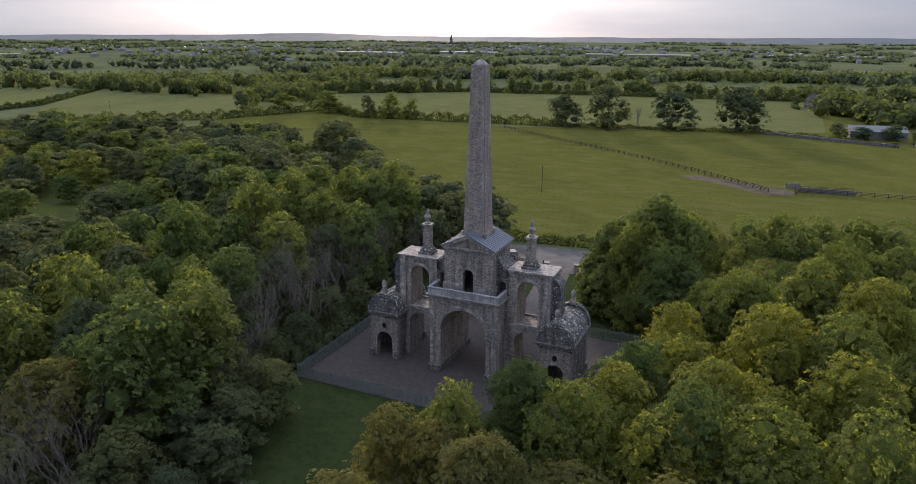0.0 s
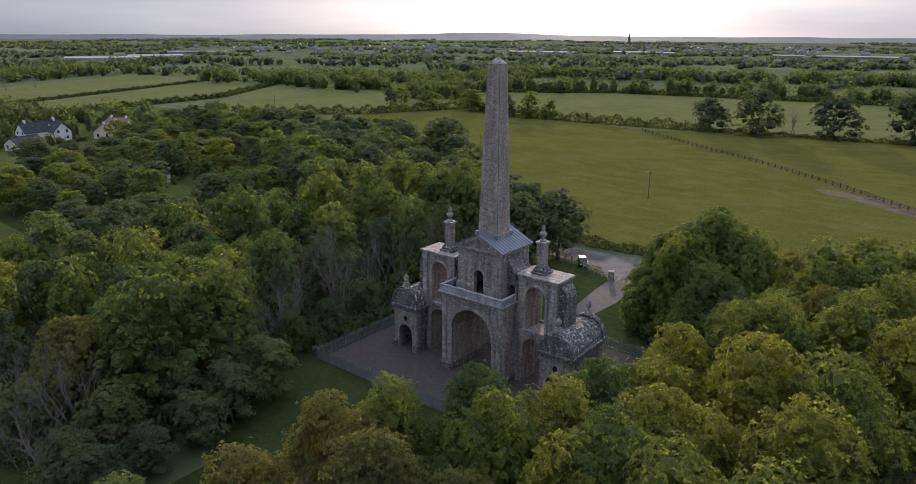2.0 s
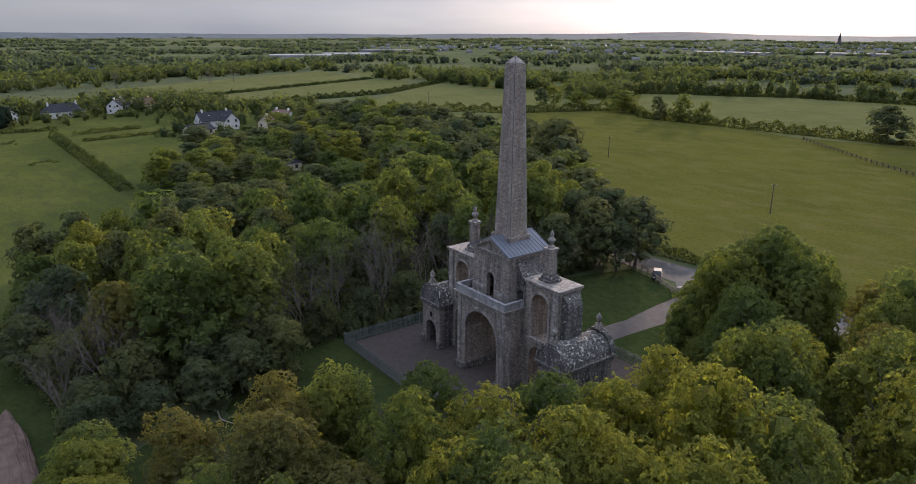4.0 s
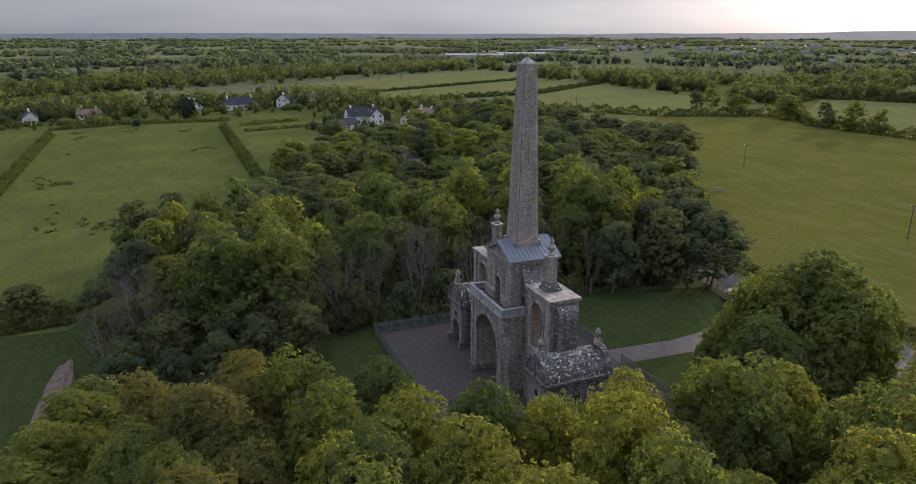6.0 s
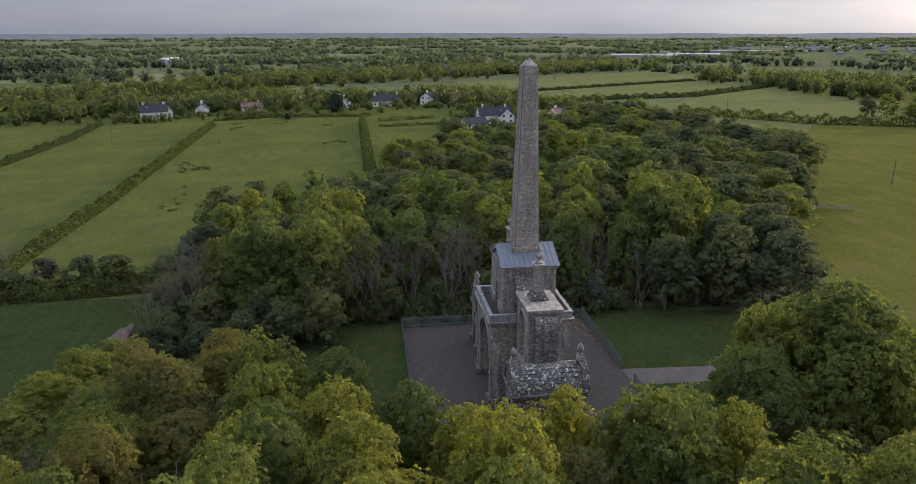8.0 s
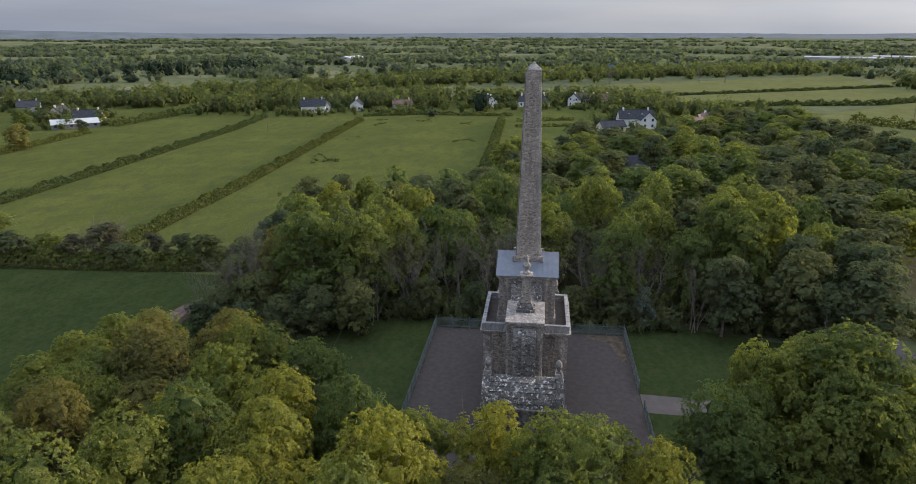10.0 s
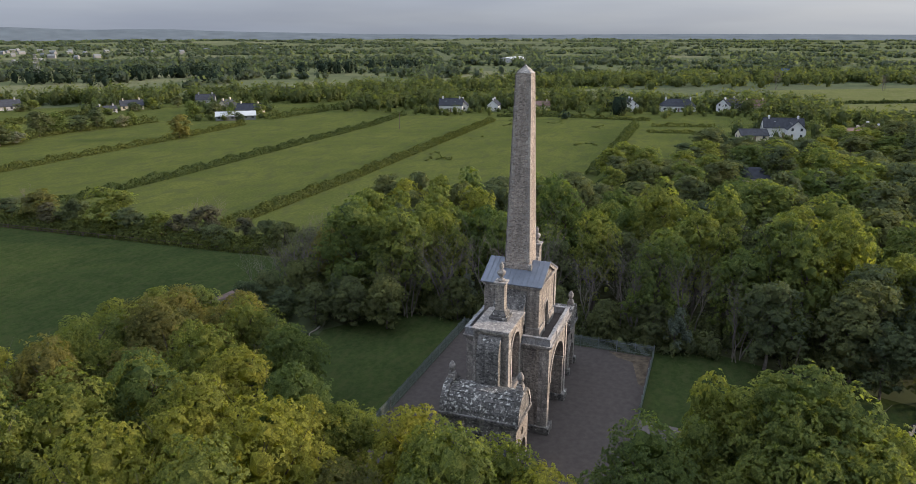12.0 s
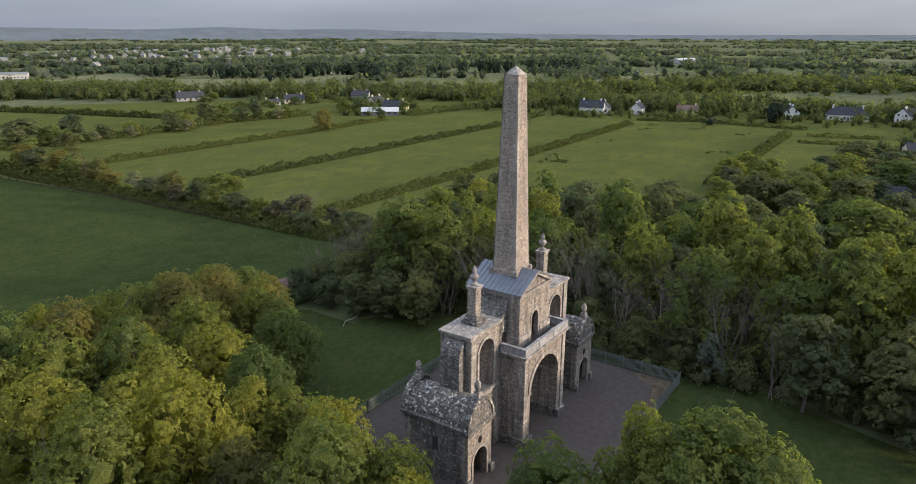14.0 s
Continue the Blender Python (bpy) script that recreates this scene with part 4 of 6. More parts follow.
    me.normals_split_custom_set(np.repeat(flat, 3, 0).tolist())
    return me


def trunk_mesh(name, seed, bare=False, light=False):
    """A tapered stem with limbs, of unit height (the crown's top) and thick in proportion."""
    rng = random.Random(seed)
    bm = bmesh.new()
    p, r = Vector((0, 0, -0.02)), 0.022
    nodes = []
    for i in range(6):
        q = p + Vector((rng.uniform(-0.02, 0.02), rng.uniform(-0.02, 0.02), 0.13))
        tube(bm, p, q, r, r * 0.84, 7)
        p, r = q, r * 0.84
        nodes.append((p.copy(), r))
    for k, (o, r) in enumerate(nodes[1:]):
        for j in range(3 if bare else 1 if light else 2):
            ang = rng.uniform(0, 2 * math.pi)
            ln = rng.uniform(0.16, 0.28)
            e = o + Vector((math.cos(ang) * ln * (0.42 if bare else 0.75), math.sin(ang) * ln * (0.42 if bare else 0.75), ln * (1.05 if bare else 0.8)))
            tube(bm, o, e, r * 0.6, r * 0.28, 5)
            for _ in range(6 if bare else 0 if light else 2):
                a2 = ang + rng.uniform(-1.1, 1.1)
                l2 = ln * rng.uniform(0.4, 0.9)
                s = o.lerp(e, rng.uniform(0.4, 1.0))
                f = s + Vector((math.cos(a2) * l2 * 0.5, math.sin(a2) * l2 * 0.5, l2 * 0.9))
                tube(bm, s, f, r * 0.26, r * 0.08, 4)
                if bare:
                    for _ in range(4):
                        a3 = a2 + rng.uniform(-1.3, 1.3)
                        g = s.lerp(f, rng.uniform(0.3, 1.0))
                        h = g + Vector((math.cos(a3) * l2 * 0.3, math.sin(a3) * l2 * 0.3, l2 * 0.5))
                        tube(bm, g, h, r * 0.09, r * 0.04, 3)
    me = bpy.data.meshes.new(name)
    bm.to_mesh(me)
    bm.free()
    me.materials.append(M_TWIG if bare else M_BARK)
    return me


# near crowns (dense) and middle-distance crowns (lighter) in four leaf colours
CLOSE = [[crown_mesh("crown", 500 + 10 * m + k, 46 + 6 * k, 13500, 0.0285, M_LEAF[m], 0.55, 1.0) for k in range(3)] for m in range(4)]
NEAR = [[crown_mesh("crown", 10 * m + k, 36 + 5 * k, 5600, 0.0425, M_LEAF[m]) for k in range(3)] for m in range(4)]
MIDDLE = [[crown_mesh("crown", 200 + 10 * m + k, 24 + 3 * k, 2900, 0.060, M_LEAF[m]) for k in range(3)] for m in range(4)]
BOUGHS = [crown_mesh("crown", 350 + k, 24, 5400, 0.041, M_LEAF[0]) for k in range(3)]
TRUNKS = [trunk_mesh("trunk", 5 + k) for k in range(4)]
STEMS = [trunk_mesh("trunk", 25 + k, False, True) for k in range(4)]
BLOSSOM = [crown_mesh("crown", 300 + k, 16, 3000, 0.055, M_BLOSSOM) for k in range(2)]
TREE_WORDS = ["fresh green broadleaf tree with a rounded leafy crown", "yellow-green broadleaf tree in new spring leaf",
              "dark green broadleaf tree with a dense crown", "olive-brown tree just coming into leaf"]
rng_t = random.Random(7)
placed = []


def tree(x, y, top, radius, kind=0, near=True, low=0.22, group="trees of the wood", label=""):
    """A tree whose crown reaches up to top and out to radius."""
    ob = base("broadleaf_tree", (x, y, 0), rng_t.uniform(0, 360), label or TREE_WORDS[kind], "tree", group)
    c = new("crown", (CLOSE if near and x > 0 else NEAR if near else MIDDLE)[kind][rng_t.randrange(3)])
    c.parent, c.location = ob, (0, 0, top * low - 0.4)
    c.scale = (radius * 1.12, radius * 1.12 * rng_t.uniform(0.9, 1.1), (top * (1 - low) + 0.4) / 1.96)
    t = new("trunk", (TRUNKS if near else STEMS)[rng_t.randrange(4)])
    t.parent, t.scale = ob, (top * 0.9, top * 0.9, top * 0.9)
    placed.append((x, y, radius))
    return ob


def bare_stem(name, seed):
    """One thin winding stem of unit height, forking into fine upright twigs."""
    rng = random.Random(seed)
    bm = bmesh.new()

    def grow(p, way, ln, r, level):
        steps = 6 if level == 0 else 3
        for k in range(steps):
            bend = Vector((rng.gauss(0, 1), rng.gauss(0, 1), 0.25)) * (0.16 if level == 0 else 0.28)
            way = (way + bend + Vector((0, 0, 0.10))).normalized()
            q = p + way * ln / steps
            r2 = r * (0.86 if level == 0 else 0.72)
            tube(bm, p, q, r, r2, 5 if level == 0 else 3)
            if level < 2 and (k > 1 or level):
                for _ in range(2):
                    a = rng.uniform(0, 2 * math.pi)
                    side = (way + Vector((math.cos(a), math.sin(a), 0.15)) * rng.uniform(0.55, 0.95)).normalized()
                    grow(q, side, ln * rng.uniform(0.30, 0.52), max(0.0015, r2 * 0.56), level + 1)
            p, r = q, r2

    grow(Vector((0, 0, 0)), Vector((0, 0, 1)), 0.8, 0.0100, 0)
    me = bpy.data.meshes.new(name)
    bm.to_mesh(me)
    bm.free()
    me.materials.append(M_TWIG)
    return me


BARE = [bare_stem("stem", 50 + k) for k in range(5)]


def bare_tree(x, y, top, group="bare stems at the wood's edge", stems=5):
    ob = base("bare_tree", (x, y, 0), rng_t.uniform(0, 360), "leafless grey-brown tree with many thin stems", "tree", group)
    for k in range(stems):
        t = new("stem", BARE[(k + rng_t.randrange(5)) % 5])
        s = top * rng_t.uniform(0.7, 1.0)
        a = 2 * math.pi * k / stems + rng_t.uniform(-0.5, 0.5)
        out = rng_t.uniform(0.2, 1.1)
        t.parent, t.scale = ob, (s, s, s)
        t.location = (out * math.cos(a), out * math.sin(a), 0)
        lean = rng_t.uniform(0.02, 0.16)
        t.rotation_euler = (-lean * math.sin(a), lean * math.cos(a), rng_t.uniform(0, 6.28))


def blossom_tree(x, y, top, radius):
    ob = base("hawthorn", (x, y, 0), rng_t.uniform(0, 360), "hawthorn bush covered in white blossom", "tree", "flowering hawthorns")
    c = new("crown", BLOSSOM[rng_t.randrange(2)])
    c.parent, c.scale, c.location = ob, (radius, radius, top * 0.5), (0, 0, 0.1)
    t = new("trunk", TRUNKS[0])
    t.parent, t.scale = ob, (top * 0.8, top * 0.8, top * 0.8)


def stand(rows, group, near=True, low=None):
    for x, y, top, radius, kind in rows:
        tree(x, y, top, radius, kind, near, low if low is not None else 0.10 if near else 0.05, group=group)


def inside(poly, x, y):
    c, j = False, len(poly) - 1
    for i in range(len(poly)):
        (xi, yi), (xj, yj) = poly[i], poly[j]
        if (yi > y) != (yj > y) and x < (xj - xi) * (y - yi) / (yj - yi) + xi:
            c = not c
        j = i
    return c


def fill(poly, spacing, tops, radii, kinds, near, group, tries=900, seed=1):
    """Fill the gaps of a wood with further trees."""
    r = random.Random(seed)
    xs, ys = [p[0] for p in poly], [p[1] for p in poly]
    for _ in range(tries):
        x, y = r.uniform(min(xs), max(xs)), r.uniform(min(ys), max(ys))
        rad = r.uniform(*radii)
        if inside(poly, x, y) and (x + 136) ** 2 + (y - 31) ** 2 > 260 and all((x - a) ** 2 + (y - b) ** 2 > (spacing * (rad + c)) ** 2 for a, b, c in placed):
            tree(x, y, r.uniform(*tops), rad, r.choice(kinds), near and x > -38, 0.10 if near else 0.16, group=group)


# wood behind the forecourt
stand([(-48.6, 12.5, 20.5, 5.5, 0), (-49.3, -5.8, 19.5, 5.5, 0), (-42.2, -28.7, 17.6, 4.6, 0), (-24.5, -36.0, 18.4, 6.8, 0), (-25.0, -27.5, 17.2, 6.0, 0),
       (-27.6, 14.4, 16.6, 4.6, 0), (-36.2, 3.1, 16.8, 5.0, 0), (-30.1, -44.2, 14.2, 4.4, 3), (-52.5, -24, 16.4, 5.0, 1), (-33.0, -13.5, 15.8, 4.6, 0),
       (-44.0, -25.2, 14.5, 4.2, 0), (-39.5, 19.3, 18.8, 5.0, 0), (-58.5, -42.5, 15.8, 4.8, 1)], "wood behind the forecourt")
stand([(-42.7, 34.0, 20.0, 5.8, 0), (-36.2, 32.0, 20.5, 5.2, 0), (-35.9, 39.4, 20.8, 5.4, 0), (-30.7, 34.2, 18.8, 4.8, 0), (-47.6, 23.4, 19.2, 5.0, 0), (-29.5, 43.0, 15.6, 5.0, 2), (-55.3, 40.3, 18.5, 5.6, 0), (-22.2, 30.2, 14.0, 4.6, 2),
       (-22.5, 41.0, 15.5, 5.4, 2), (-19.0, 50.0, 15.0, 6.2, 2), (-18.5, 44.0, 11.0, 4.4, 2), (-28.0, 52.0, 14.8, 5.2, 2), (-30.0, 26.0, 15.5, 4.6, 0), (-84.9, 91.6, 21.5, 8.5, 2), (-77.0, 86.0, 14.0, 5.0, 2), (-92.0, 97.0, 17.0, 6.5, 2)], "wood towards the road")
WOOD_C = [(-31, -19), (-22, -30), (-25, -40), (-34, -50), (-66, -50), (-70, 20), (-62, 48), (-24, 56), (-24, 26), (-31, 20)]
fill(WOOD_C, 0.72, (12.5, 16.5), (3.6, 5.0), (0, 2, 2, 0, 2, 0), True, "wood behind the forecourt", 700, 3)
WOOD_D = [(-60, 45), (-32, 52), (-66, 82), (-84, 94), (-106, 100), (-132, 78), (-122, 52), (-72, 28)]
fill(WOOD_D, 0.64, (14.0, 19.0), (5.6, 7.6), (2, 2, 2, 0, 0), False, "dark wood beyond", 900, 4)
fill([(-106, 100), (-124, 120), (-150, 128), (-176, 110), (-240, 112), (-240, 84), (-176, 84), (-132, 78)], 0.66, (12.0, 16.5), (5.4, 7.4), (2, 2, 0, 2), False, "dark wood beyond", 700, 14)

# shrubs and low trees along the edge of the lawn
for x, y, top, rad, kind in ((-16, -26.5, 9.5, 3.6, 2), (-15.2, -32.5, 8.5, 3.5, 2), (-13, -38, 7.5, 3.3, 2), (-19.5, -44.5, 9, 3.8, 2), (-28, -51, 9, 3.8, 2), (-20, -29, 9, 3.4, 2), (-19, -36, 8, 3.4, 2), (-37, -54, 9, 4.2, 2), (-17, -50, 7, 3.2, 2),
                             (-23.5, -17, 8, 2.8, 2), (-25, -1, 8, 3.0, 2), (-24.5, 7, 7, 2.8, 2), (-25, 14, 8, 3.0, 2), (-24.5, -9, 7, 2.6, 2), (-13, -44, 6, 2.8, 2), (-12, -50, 7, 3.0, 2), 
                             (-7, -52, 5, 2.2, 2), (-52, -52, 9, 3.8, 0)):
    tree(x, y, top, rad, kind, True, 0.02, "shrubs at the edge of the lawn", "dark leafy shrub growing down to the grass")

# near wood
stand([(33.5, 3.2, 17.6, 4.8, 1), (38.0, -9.9, 19.6, 5.2, 1), (26.5, -9.5, 13.2, 4.0, 1), (32.6, -21.0, 17.2, 4.8, 1), (38.1, -31.1, 17.8, 5.0, 0),
       (22.4, -30.4, 16.4, 4.6, 1), (10.9, -32.5, 14.6, 3.8, 0), (6.9, -36.5, 13.4, 3.8, 3), (17.5, -39.9, 15.0, 4.6, 3), (14.4, -23.6, 14.2, 4.2, 0),
       (45.2, -31.4, 19.0, 5.0, 0), (30.0, -30.5, 15.6, 4.4, 1), (45.0, -10.8, 19.2, 5.2, 0), (24.6, -16.6, 15.2, 4.2, 0), (9.9, -30.0, 12.9, 3.6, 0),
       (7.7, -45.6, 12.6, 4.0, 3), (36.3, -20.1, 16.0, 4.4, 1)], "near wood")
stand([(48.9, 4.8, 19.4, 5.2, 1), (34.1, 11.3, 16.2, 4.6, 1), (42.2, 12.7, 17.6, 5.0, 0), (44.8, 17.5, 19.2, 5.2, 0), (24.6, 18.0, 15.5, 5.2, 0), (29.2, -11.8, 14.6, 4.2, 1), (17.0, -40.6, 15.4, 4.6, 3),
       (31.5, -28.5, 17.2, 4.8, 0), (31.4, -42.6, 15.8, 4.8, 3), (44.5, -19.9, 19.2, 5.2, 1), (11.0, -36.0, 13.3, 3.8, 3), (55.5, -4.0, 18.6, 5.4, 0), (28.0, -2.2, 14.8, 4.0, 1), (30.5, 7.2, 15.4, 4.0, 1), (36.5, 4.5, 17.6, 4.4, 0)], "near wood")
fill([(8, -28), (5, -50), (48, -52), (58, -26), (52, 0), (58, 30), (36, 26), (31, 6), (26, -14)], 0.68, (13.0, 16.5), (3.6, 4.6), (1, 0, 1, 0, 0, 3), True, "near wood", 900, 5)

stand([(33.5, 40.5, 15.5, 4.6, 0), (39.0, 43.5, 16.8, 4.8, 1), (44.5, 42.0, 16.6, 4.8, 0), (50.5, 43.0, 17.0, 5.2, 1), (56.5, 41.5, 16.4, 5.0, 0), (28.8, 44.0, 11.5, 3.8, 3), (34.0, 34.0, 14.0, 4.4, 0), (40.5, 35.0, 15.8, 4.8, 0), (48.0, 34.0, 16.0, 5.0, 1), (55.0, 32.0, 16.0, 5.0, 0), (4.0, -53.6, 11.0, 4.2, 1), (-2.5, -52.6, 9.0, 3.6, 0), (10.5, -55.0, 11.0, 4.4, 1), (15.5, -56.5, 10.0, 4.2, 0), (7.0, -57.5, 6.5, 3.0, 2), (12.0, -59.0, 7.0, 3.2, 2), (1.0, -56.2, 5.5, 2.4, 3)], "near wood")

# the great tree by the footpath
def great_tree(x, y, top, radius):
    ob = base("broadleaf_tree", (x, y, 0), 20, "large broad dark green tree with leaves hanging to the lawn", "tree", "")
    boughs = [(0, 0, top, 5.2, 0.45)]
    for count, out, high, rad, low in ((5, 0.36, 0.92, 4.9, 0.30), (8, 0.60, 0.79, 4.3, 0.12), (10, 0.74, 0.56, 3.6, 0.0), (11, 0.80, 0.36, 3.0, -0.06)):
        for k in range(count):
            a = 2 * math.pi * (k + rng_t.uniform(-0.25, 0.25)) / count + out * 5
            boughs.append((out * radius * math.cos(a), out * radius * math.sin(a), top * high * rng_t.uniform(0.88, 1.07), rad * rng_t.uniform(0.8, 1.2), low))
    for bx, by, high, rad, low in boughs:
        c = new("crown", BOUGHS[rng_t.randrange(3)])
        c.parent, c.location = ob, (bx, by, top * low - 0.4)
        c.scale = (rad, rad, (high - top * low + 0.4) / 1.95)
        c.rotation_euler = (0, 0, rng_t.uniform(0, 6.28))
    t = new("trunk", TRUNKS[0])
    t.parent, t.scale = ob, (top * 0.9, top * 0.9, top * 0.9)
    placed.append((x, y, radius))


great_tree(19.3, 29.3, 20.4, 12.2)

# bare stems along the wood's edge
r9 = random.Random(19)
for x, y, top in ((-25, -19, 14), (-28, -12, 15), (-26, -6, 14), (-29.5, -2, 16), (-26.5, 4, 14.5), (-30, 9, 15), (-26.5, 12, 14), (-22.5, -25, 13), (-29, -22, 15), (-28, 20, 14), (-24, 26, 12),
                  (-24, -46, 12), (-31, -49, 12), (-38, -50, 11), (-18, -52, 10), (-44, -48, 11), (-36, -53, 9), (-26, -52, 10), (12, -46, 10), (19, -45, 12), (28, -46, 13), (24, -50, 11), (-48, -52, 9)):
    bare_tree(x + r9.uniform(-0.8, 0.8), y + r9.uniform(-0.8, 0.8), top, stems=r9.choice((4, 5, 6)))
for x, y, top, rad in ((-22.8, 18, 8, 2.4), (-26, -16, 8, 2.0), (-44, -156, 7.0, 4.4)):
    blossom_tree(x, y, top, rad)

# trees of the gardens and hedges in the middle distance
stand([(-143.3, -10.3, 11.5, 5.0, 1), (-151, -6, 12, 5.0, 0), (-128, 2, 11, 5, 2), (-120, 14, 12, 5, 0), (-135, 22, 11, 5.5, 2), (-100, 36, 12, 5, 1), (-92, 24, 13, 5, 0),
       (-165, 14, 10, 5, 2), (-172, 40, 12, 6, 0), (-190, 55, 12, 6, 1), (-160, 48, 13, 6, 0), (-145, 52, 13, 6, 1), (-205, 30, 9, 4.5, 2), (-225, 75, 11, 6, 1), (-210, 95, 12, 6, 0),
       (-180, 85, 13, 6, 2), (-244, 66, 10, 5, 1), (-118, -6, 10, 4, 0), (-141, 22.5, 9.0, 4.4, 2), (-139.5, 41.5, 8.5, 4.0, 0), (-146, 18, 10.5, 4.4, 0)], "garden trees", False)
fill([(-100, 36), (-132, 60), (-136, 90), (-180, 112), (-240, 100), (-240, 66), (-200, 44), (-212, 14), (-160, 2), (-128, -10), (-128, 34)], 0.68, (8, 13), (5.0, 7.0), (2, 0, 2, 2), False, "garden trees", 400, 8)
fill([(-66, -40), (-70, 30), (-102, 36), (-103, -18), (-80, -30)], 0.68, (9, 14), (4.5, 6.0), (2, 2, 0, 2), False, "garden trees", 260, 9)
stand([(-63.6, 269, 17, 9, 2), (-40.4, 268, 22, 11, 2), (-10.2, 278, 20, 10.5, 2), (19.5, 286, 23, 14, 2), (-160, 256, 14, 7, 0), (-172, 253, 13, 5, 2), (-148, 258, 11, 5, 0)], "hedgerow trees", False, -0.12)
stand([(-205, 262, 13, 9, 1), (-230, 252, 12, 8, 1), (-255, 244, 13, 5, 2), (-262, 262, 12, 6, 0), ], "hedgerow trees", False)
SCRUB = [crown_mesh("crown", 400 + k, 22, 2600, 0.060, M_BROWN) for k in range(2)]


def scrub_bush(x, y, top, radius):
    ob = base("thorn_bush", (x, y, 0), rng_t.uniform(0, 360), "brown thorn bush barely in leaf, in the tall hedge", "bush", "scrub of the tall hedge")
    c = new("crown", SCRUB[rng_t.randrange(2)])
    c.parent, c.scale, c.location = ob, (radius, radius, top * 0.5), (0, 0, 0.1)
    t = new("trunk", TRUNKS[1])
    t.parent, t.scale = ob, (top * 0.8, top * 0.8, top * 0.8)


for x, y, top, rad, kind in ((-46, -115, 10.5, 6.0, 0), (-44, -137, 9, 5.0, 3), (-44, -108, 7, 3.8, 2), (-45, -127, 7, 4.0, 2), (-46, -101, 6, 3.4, 0), (-44, -148, 6, 3.6, 2), (-42, -165, 6.5, 4.2, 3), (-43, -175, 8.5, 4.6, 3), (-41, -186, 8, 4.6, 0),
                             (-43, -198, 9.5, 5.5, 3), (-42, -212, 9, 5.5, 2), (-43, -222, 9.5, 6.0, 3), (-44, -83, 5, 3.4, 2), (-48, -73, 6, 3.6, 2), (-46, -66, 7, 3.6, 2), (-48, -230, 9, 5, 0)):
    tree(x, y, top, rad, kind, False, 0.02, "scrub of the tall hedge", "scrubby olive-green bush in the tall hedge")
for x, y, top, rad in ((-48.5, -89, 8.0, 4.6), (-45, -95, 6.0, 3.6), (-43, -180, 7.0, 3.6), (-45.5, -191, 8.5, 4.2), (-42, -132, 6.5, 3.4), (-47, -205, 8, 4.0), (-50, -80, 5.5, 3.2)):
    scrub_bush(x, y, top, rad)
bare_tree(-49, -88, 9.5, "scrub of the tall hedge", 6)
bare_tree(-47, -92, 8.0, "scrub of the tall hedge", 6)
bare_tree(-44, -140, 9.0, "scrub of the tall hedge", 5)
for x, y, top, rad, kind in ((-64, -272, 12.5, 8.0, 2), (-86, -272, 12, 6.5, 2), (-74, -268, 9, 6, 0), (-97, -268, 7, 4, 2), (-110, -268, 7, 4.5, 0), (-128, -264, 9.5, 5.5, 2), (-138, -268, 8, 5, 0), (-154, -273, 12, 6.5, 2), (-164, -274, 10.5, 6, 0),
                             (-174, -270, 8, 5, 2), (-182, -268, 11, 4.5, 2), (-72, -250, 8, 5.5, 2), (-172, -208, 11, 5.0, 3), (-200, -264, 7, 4, 0), (-236, -256, 9, 5, 0), (-247, -250, 8, 4.5, 2), (-242, -236, 6, 3.5, 0), (-222, -214, 6.5, 3.5, 2), (-257, -226, 7, 4, 0),
                             (-226, -376, 5, 4.5, 2), (-240, -384, 6, 4.5, 0), (-214, -400, 5, 4, 2), (-264, -312, 7, 4, 0), (-250, -312, 6, 4, 2), (-230, -312, 4, 3, 0), (-280, -306, 7, 4.5, 2)):
    tree(x, y, top, rad, kind, False, 0.02, "hedgerow trees", "rounded bushy tree in a field hedge")
for x, y, top, rad in ((-106, -262, 6, 3.6), (-134, -262, 5.5, 4), (-192, -262, 6.5, 4), (-90, -262, 5, 3), (-76, -262, 5, 2.6)):
    blossom_tree(x, y, top, rad)
for x, y, top, rad in ((64, 284, 7, 5), (74, 281, 6, 4.5), (86, 283, 7.5, 5), (95, 276, 6, 4), (60, 416, 9, 5), (74, 436, 11, 6), (82, 424, 10, 6), (90, 440, 12, 7), (48, 432, 8, 4)):
    tree(x, y, top, rad, 2, False, -0.1, "bushes by the farm", "rounded dark bush beside the farm buildings")
bare_tree(-26, 273, 13, "bare tree in the hedge")
bare_tree(-560, 60, 16, "isolated bare trees")
bare_tree(-575, 140, 14, "isolated bare trees")
bare_tree(-585, 165, 13, "isolated bare trees")


# ---- hedges and belts of trees ----
def belt_points(line, width, spacing, r):
    out = []
    for (x0, y0), (x1, y1) in zip(line, line[1:]):
        ln = math.hypot(x1 - x0, y1 - y0)
        for _ in range(max(1, int(ln / spacing))):
            f, o = r.random(), r.gauss(0, 0.35) * width
            out.append((x0 + (x1 - x0) * f - (y1 - y0) / ln * o, y0 + (y1 - y0) * f + (x1 - x0) / ln * o))
    return out


